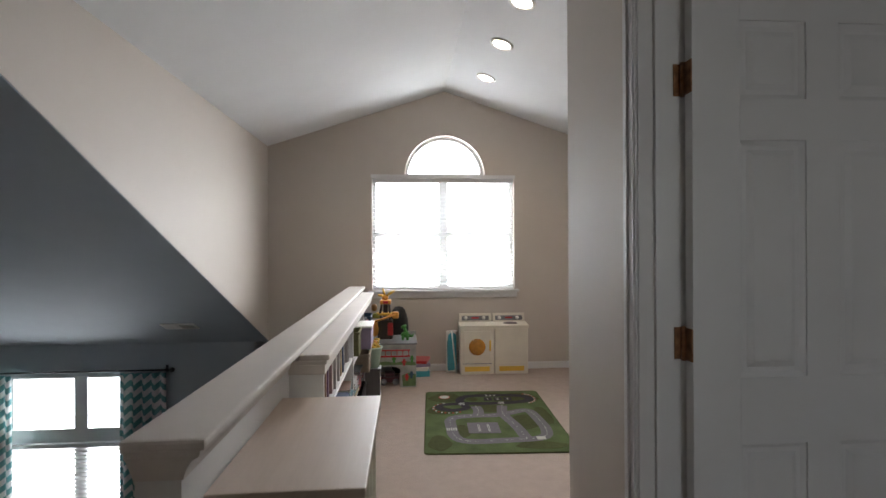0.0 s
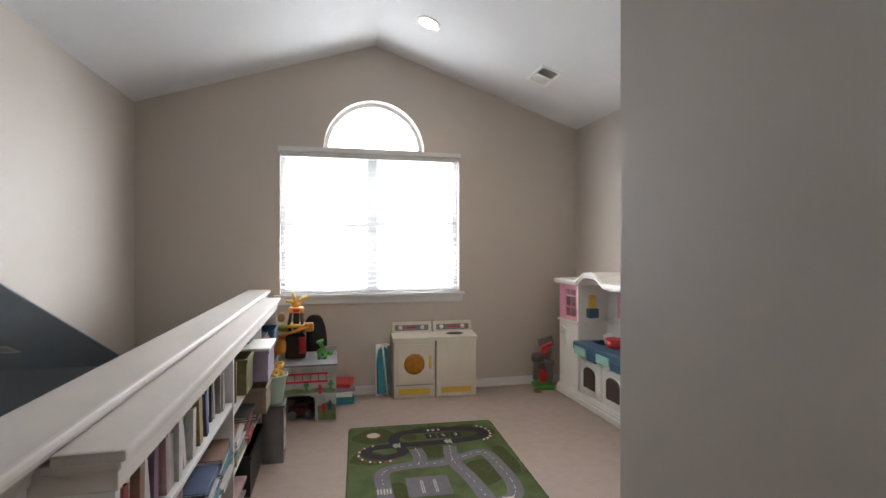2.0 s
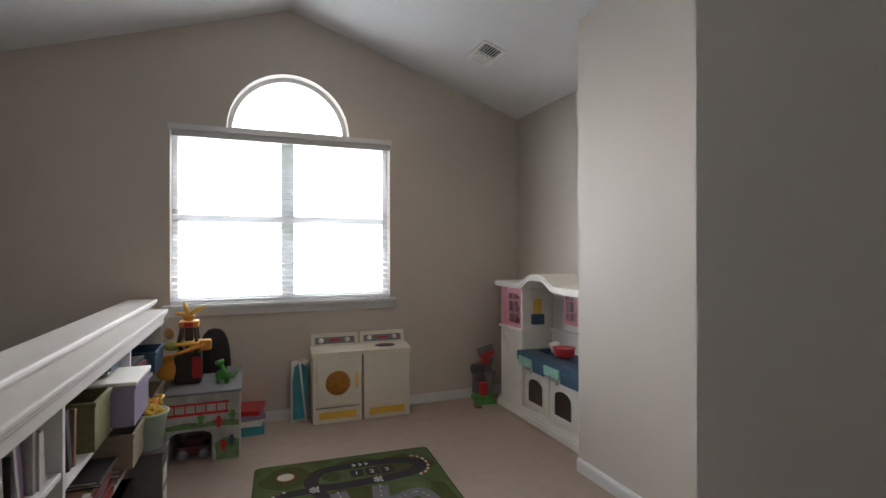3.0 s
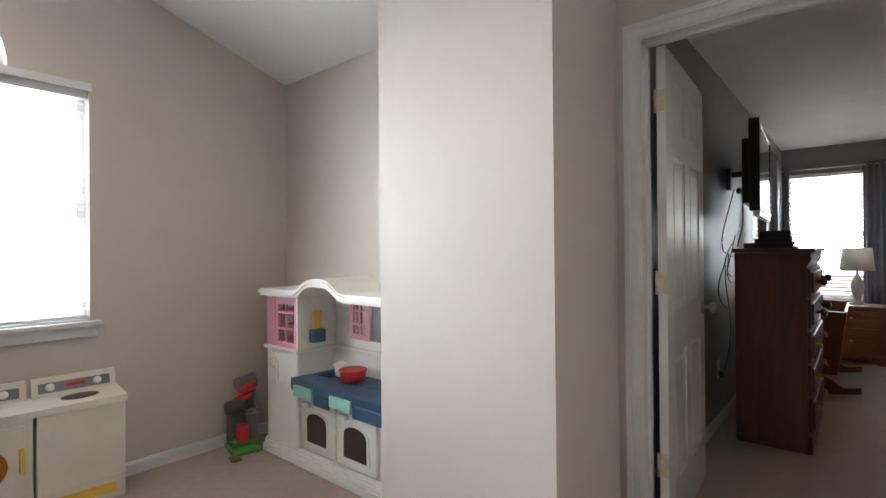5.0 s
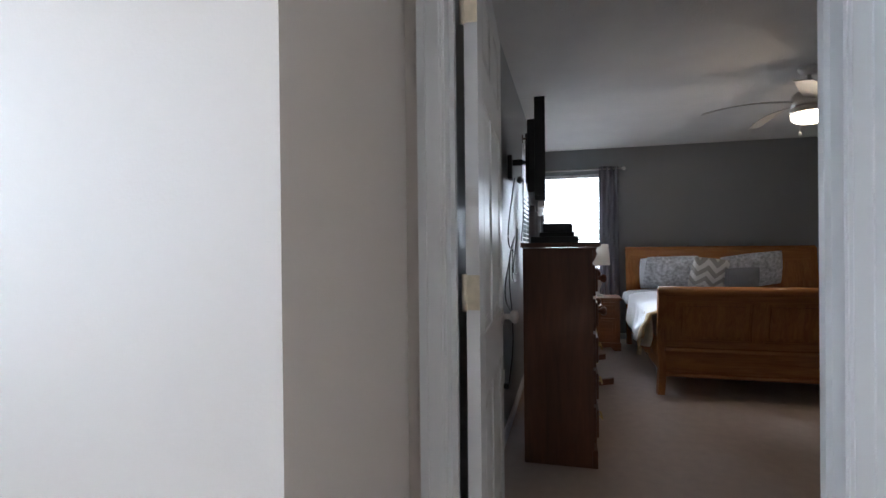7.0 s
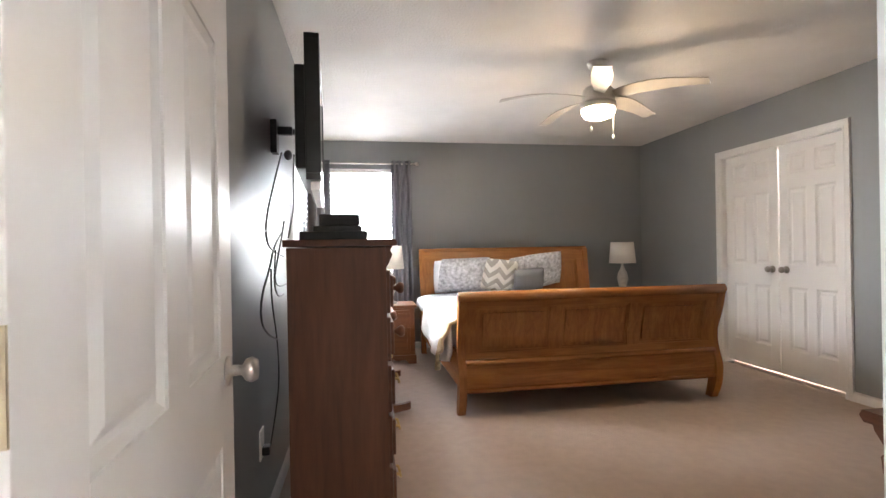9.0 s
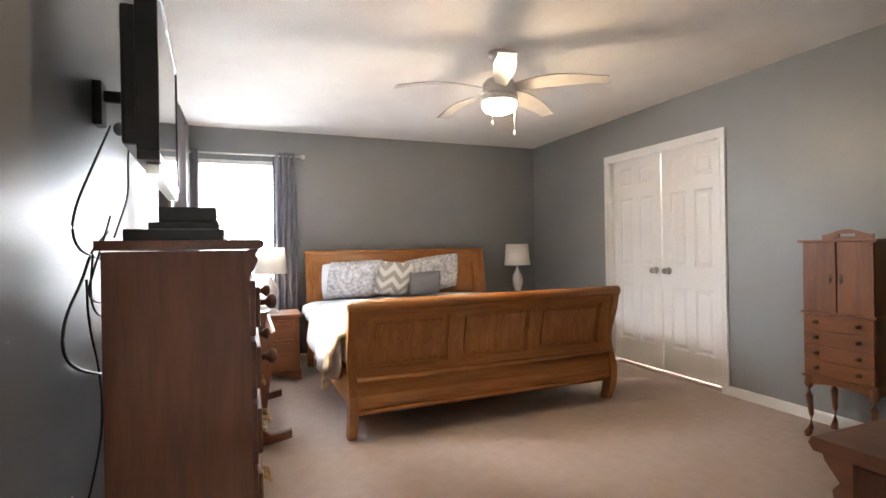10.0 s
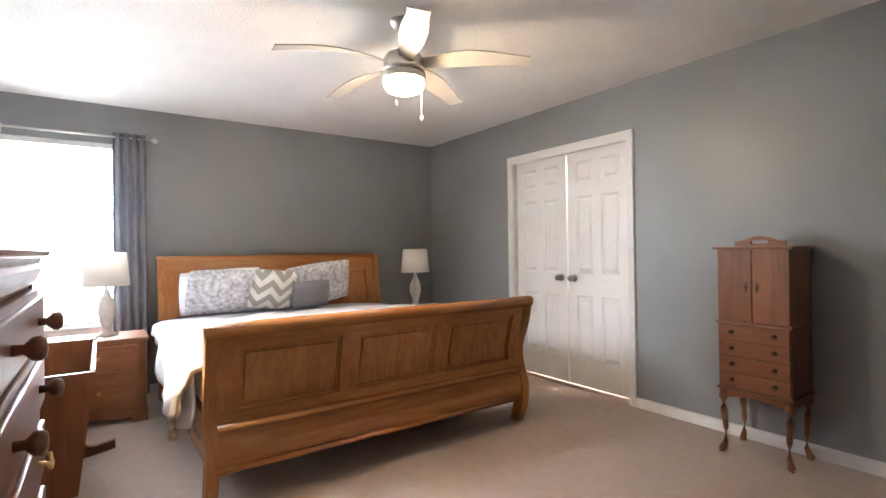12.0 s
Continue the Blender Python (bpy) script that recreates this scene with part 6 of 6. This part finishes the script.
# cables hanging behind the dresser, along x and z on the wall
def smooth(pts, n=3):
    pts = [Vector(p) for p in pts]
    for _ in range(n):
        q = [pts[0]]
        for u, v in zip(pts, pts[1:]):
            q += [u * 0.75 + v * 0.25, u * 0.25 + v * 0.75]
        pts = q + [pts[-1]]
    return pts


RUNS = (
    (0.004, 4.145, ((5.38, 1.66), (5.12, 1.46), (4.88, 1.29), (4.90, 1.20), (5.10, 1.17), (5.32, 1.15))),
    (0.0045, 4.15, ((5.30, 1.26), (5.08, 1.19), (5.00, 1.10), (4.84, 1.00), (4.84, 0.90), (4.98, 0.83), (5.20, 0.77))),
    (0.0035, 4.09, ((5.42, 1.66), (5.38, 1.52), (5.36, 1.40), (5.20, 1.30), (5.10, 1.235))),
    (0.0035, 4.12, ((5.20, 1.31), (5.13, 1.25), (4.99, 1.13), (4.93, 1.06), (5.06, 1.02), (5.30, 1.02))),
    (0.0035, 4.135, ((5.04, 1.18), (5.02, 1.04), (5.13, 0.97), (5.30, 0.97))),
    (0.0035, 4.155, ((5.06, 1.10), (5.10, 0.95), (5.22, 0.78), (5.21, 0.60), (5.12, 0.49), (4.98, 0.37))),
)
for rad, y, line in RUNS:
    solo("cable", tube(bmesh.new(), smooth([(x, y + 0.006 * math.sin(9 * z), z) for x, z in line]), rad, 6), BLACK, "black cable looping down the wall behind the dresser", "cable", None, "cables behind the dresser")
op = thing("wall_outlet", "white wall outlet with a black plug", "outlet", pose(4.975, BN - 0.0065, 0.385))
part("cover_plate", boxes((-0.038, 0.038, 0, 0.006, -0.06, 0.06), bevel=0.002), WHITEP, op)
part("plug", boxes((-0.02, 0.02, -0.03, 0.0, -0.045, -0.01), bevel=0.005), BLACK, op)

# ---- bedroom: cradle ----
cr = thing("cradle", "wooden rocking cradle with slanted sides", "cradle", pose(6.35, 3.76, 0))
CL = 0.95
for x in (0.0, CL - 0.018):
    b = bmesh.new()
    prism(b, [(-0.17, 0.16), (0.17, 0.16), (0.235, 0.70), (-0.235, 0.70)] if x else [(-0.17, 0.16), (0.17, 0.16), (0.235, 0.685), (-0.235, 0.685)], "x", x, x + 0.018)
    part("end_panel", b, CHERRYV, cr)
for s in (-1, 1):
    b = bmesh.new()
    prism(b, [(s * 0.155, 0.16), (s * 0.17, 0.16), (s * 0.235, 0.69), (s * 0.219, 0.69)], "x", 0.018, CL - 0.018)
    part("side_panel", b, CHERRY, cr)
part("bottom", boxes((0.018, CL - 0.018, -0.155, 0.155, 0.16, 0.175)), CHERRY, cr)
for x in (-0.01, CL - 0.03):
    b = bmesh.new()
    n = 20
    up, dn_ = [], []
    for k in range(n + 1):
        y = -0.32 + 0.64 * k / n
        z = 0.16 * (y / 0.32) ** 2 * 0.22
        dn_.append((y, z))
        up.append((y, z + 0.05 + 0.11 * max(0, 1 - (y / 0.2) ** 2)))
    for k in range(n):
        prism(b, [dn_[k], dn_[k + 1], up[k + 1], up[k]], "x", x, x + 0.036)
    bmesh.ops.remove_doubles(b, verts=b.verts[:], dist=0.0003)
    part("rocker", b, CHERRY, cr)

# ---- bedroom: jewellery cabinet ----
jc = thing("jewellery_cabinet", "cherry jewellery cabinet on slender cabriole legs against the wall", "jewellery cabinet", pose(5.158, 0.545, 0, 0, 0, 180))
JW, JD = 0.368, 0.29
part("body", boxes((0.0, JW, 0.012, JD, 0.37, 1.175)), CHERRYV, jc)
for z in (0.365, 0.748):
    part("moulding", boxes((-0.012, JW + 0.012, -0.004, JD, z, z + 0.016), bevel=0.005), CHERRY, jc)
part("top", boxes((-0.02, JW + 0.02, -0.012, JD + 0.005, 1.175, 1.19), bevel=0.004), CHERRY, jc)
for k in range(2):
    x0 = 0.004 + k * (JW / 2)
    d = part("door", boxes((x0, x0 + JW / 2 - 0.006, 0.0, 0.014, 0.768, 1.17), bevel=0.002), CHERRYV, jc)
    xk = JW / 2 + (0.028 if k else -0.028)
    b = bmesh.new()
    prism(b, [(xk + 0.009 * math.cos(a), 0.965 + 0.026 * math.sin(a)) for a in [2 * math.pi * i / 12 for i in range(12)]], "y", -0.003, 0.0)
    tube(b, [(xk, -0.004, 0.965), (xk, -0.012, 0.958), (xk, -0.012, 0.935)], 0.004, 6)
    part("door_pull", b, BRONZE, d, "dark bronze drop pull")
for k in range(4):
    z0 = 0.385 + k * 0.0905
    d = part("drawer", boxes((0.004, JW - 0.004, 0.0, 0.014, z0, z0 + 0.0865), bevel=0.003), CHERRY, jc)
    for x in (0.075, JW - 0.075):
        part("drawer_knob", lathe(bmesh.new(), [(0.012, 0), (0.005, 0.003), (0.005, 0.012), (0.011, 0.018), (0.009, 0.024), (0.002, 0.026)], Matrix.Translation((x, 0.0, z0 + 0.045)) @ Matrix.Rotation(math.pi / 2, 4, "X"), 12), BRONZE, d, "small dark bronze knob")
b = bmesh.new()
ap = [(0.03, 0.366), (0.03, 0.318)] + [(0.03 + (JW - 0.06) * k / 12, 0.318 + 0.022 * math.sin(math.pi * k / 12)) for k in range(1, 12)] + [(JW - 0.03, 0.318), (JW - 0.03, 0.366)]
prism(b, ap, "y", 0.012, 0.026)
box(b, 0.012, 0.024, 0.03, JD - 0.02, 0.318, 0.366)
box(b, JW - 0.024, JW - 0.012, 0.03, JD - 0.02, 0.318, 0.366)
part("apron", b, CHERRY, jc)
for sx, x in ((-1, 0.02), (1, JW - 0.02)):
    for sy, y in ((-1, 0.025), (1, JD - 0.03)):
        b = bmesh.new()
        tube(b, [(x, y, 0.366), (x + sx * 0.005, y + sy * 0.005, 0.315), (x + sx * 0.004, y + sy * 0.004, 0.25), (x - sx * 0.003, y - sy * 0.003, 0.14), (x - sx * 0.002, y - sy * 0.002, 0.06), (x + sx * 0.008, y + sy * 0.008, 0.026), (x + sx * 0.012, y + sy * 0.012, 0.012), (x + sx * 0.012, y + sy * 0.012, 0.0)], [0.022, 0.024, 0.020, 0.014, 0.013, 0.018, 0.021, 0.016], 12)
        part("leg", b, CHERRYV, jc)
b = bmesh.new()
hp_ = [(0.055 + 0.26 * k / 24, 1.19 + 0.028 + 0.030 * math.sin(math.pi * k / 24) ** 2) for k in range(25)]
for k in range(24):
    lo0 = 1.19 if not 7 < k < 16 else 1.222
    prism(b, [(hp_[k][0], lo0), (hp_[k + 1][0], lo0), hp_[k + 1], hp_[k]], "y", 0.10, 0.118)
box(b, 0.055 + 0.26 * 8 / 24, 0.055 + 0.26 * 16 / 24, 0.10, 0.118, 1.19, 1.206)
bmesh.ops.remove_doubles(b, verts=b.verts[:], dist=0.0003)
part("lid_handle", b, CHERRY, jc, "carved wooden lid handle")

# ---- bedroom: low chest by the door ----
ch = thing("low_dresser", "low dark-stained pine dresser with an overhanging top", "dresser", pose(3.36, 1.35, 0))
part("body", boxes((0.0, 0.50, 0.04, 1.14, 0.0, 0.70), bevel=0.004), BROWN, ch)
b = bmesh.new()
prism(b, [(-0.01, 0.72), (0.545, 0.72), (0.556, 0.735), (0.548, 0.75), (-0.01, 0.75)], "y", 0.0, 1.18)
part("top", b, BROWNX, ch)
b = bmesh.new()
prism(b, [(0.48, 0.60), (0.515, 0.60), (0.52, 0.64), (0.505, 0.66), (0.535, 0.70), (0.54, 0.72), (0.48, 0.72)], "y", 0.02, 1.16)
part("cornice", b, BROWNX, ch)
for z0 in (0.08, 0.25, 0.42):
    for y0 in (0.07, 0.60):
        d = part("drawer", boxes((0.50, 0.525, y0, y0 + 0.50, z0, z0 + 0.155), (0.52, 0.535, y0 + 0.03, y0 + 0.47, z0 + 0.025, z0 + 0.13), bevel=0.006), BROWN, ch)
        part("drawer_knob", lathe(bmesh.new(), [(0.012, 0), (0.010, 0.016), (0.022, 0.028), (0.020, 0.042), (0.003, 0.046)], Matrix.Translation((0.533, y0 + 0.25, z0 + 0.078)) @ Matrix.Rotation(math.pi / 2, 4, "Y"), 14), BRASS, d, "brass knob")

# ---- bedroom: ceiling fan ----
fan = thing("ceiling_fan", "five-blade brushed nickel ceiling fan with a lit glass bowl", "ceiling fan", pose(6.02, 2.14, 0))
part("canopy", lathe(bmesh.new(), [(0.068, 2.44), (0.068, 2.425), (0.055, 2.395), (0.018, 2.385)], None, 28), NICKEL, fan)
part("downrod", tube(bmesh.new(), [(0, 0, 2.39), (0, 0, 2.26)], 0.012, 12), NICKEL, fan)
part("motor_housing", lathe(bmesh.new(), [(0.03, 2.275), (0.085, 2.262), (0.105, 2.24), (0.11, 2.18), (0.112, 2.165), (0.10, 2.16)], None, 36), NICKEL, fan)
part("light_ring", lathe(bmesh.new(), [(0.10, 2.16), (0.118, 2.155), (0.12, 2.12), (0.112, 2.115)], None, 36), NICKEL, fan)
bowl = part("glass_bowl", lathe(bmesh.new(), [(0.112, 2.114), (0.110, 2.085), (0.092, 2.062), (0.05, 2.046), (0.004, 2.042)], None, 36), BULB, fan, "lit frosted glass bowl")
bowl.visible_shadow = False
BLADE = material("pale nickel blade", (0.46, 0.43, 0.39), 0.5, 0.0, vary=0.05, scale=10)
bl = bmesh.new()
sec = []
for k in range(15):
    r = 0.10 + 0.58 * k / 14
    w = 0.036 + 0.024 * math.sin(math.pi * min(1, k / 12)) + 0.014 * k / 14
    ang = radians(-21 + 15 * k / 14)
    zc = 2.205 + 0.018 * math.sin(math.pi * k / 14) - 0.03 * (k / 14) ** 2
    rowv = []
    for e, tz in ((-1, -0.003), (1, -0.003), (1, 0.003), (-1, 0.003)):
        rowv.append(bl.verts.new((r, e * w * math.cos(ang) + 0.01 * math.sin(math.pi * k / 14), zc + e * w * math.sin(ang) + tz)))
    sec.append(rowv)
for a, c in zip(sec, sec[1:]):
    for i in range(4):
        f = bl.faces.new((a[i], a[(i + 1) % 4], c[(i + 1) % 4], c[i]))
bl.faces.new(sec[0])
bl.faces.new(sec[-1])
bmesh.ops.recalc_face_normals(bl, faces=bl.faces[:])
blade = part("blade", bl, BLADE, fan)
blade.matrix_basis = pose(0, 0, 0, 0, 0, 83)
for k in range(1, 5):
    again("blade", blade, fan, pose(0, 0, 0, 0, 0, 83 + 72 * k))
for dx, dy, ln in ((-0.06, 0.085, 0.15), (-0.02, -0.10, 0.19)):
    b = bmesh.new()
    tube(b, [(dx, dy, 2.13), (dx, dy, 2.13 - ln)], 0.0022, 6)
    lathe(b, [(0.002, 2.13 - ln), (0.009, 2.12 - ln), (0.010, 2.105 - ln), (0.004, 2.095 - ln)], Matrix.Translation((dx, dy, 0)), 10)
    part("pull_chain", b, WHITEP, fan)
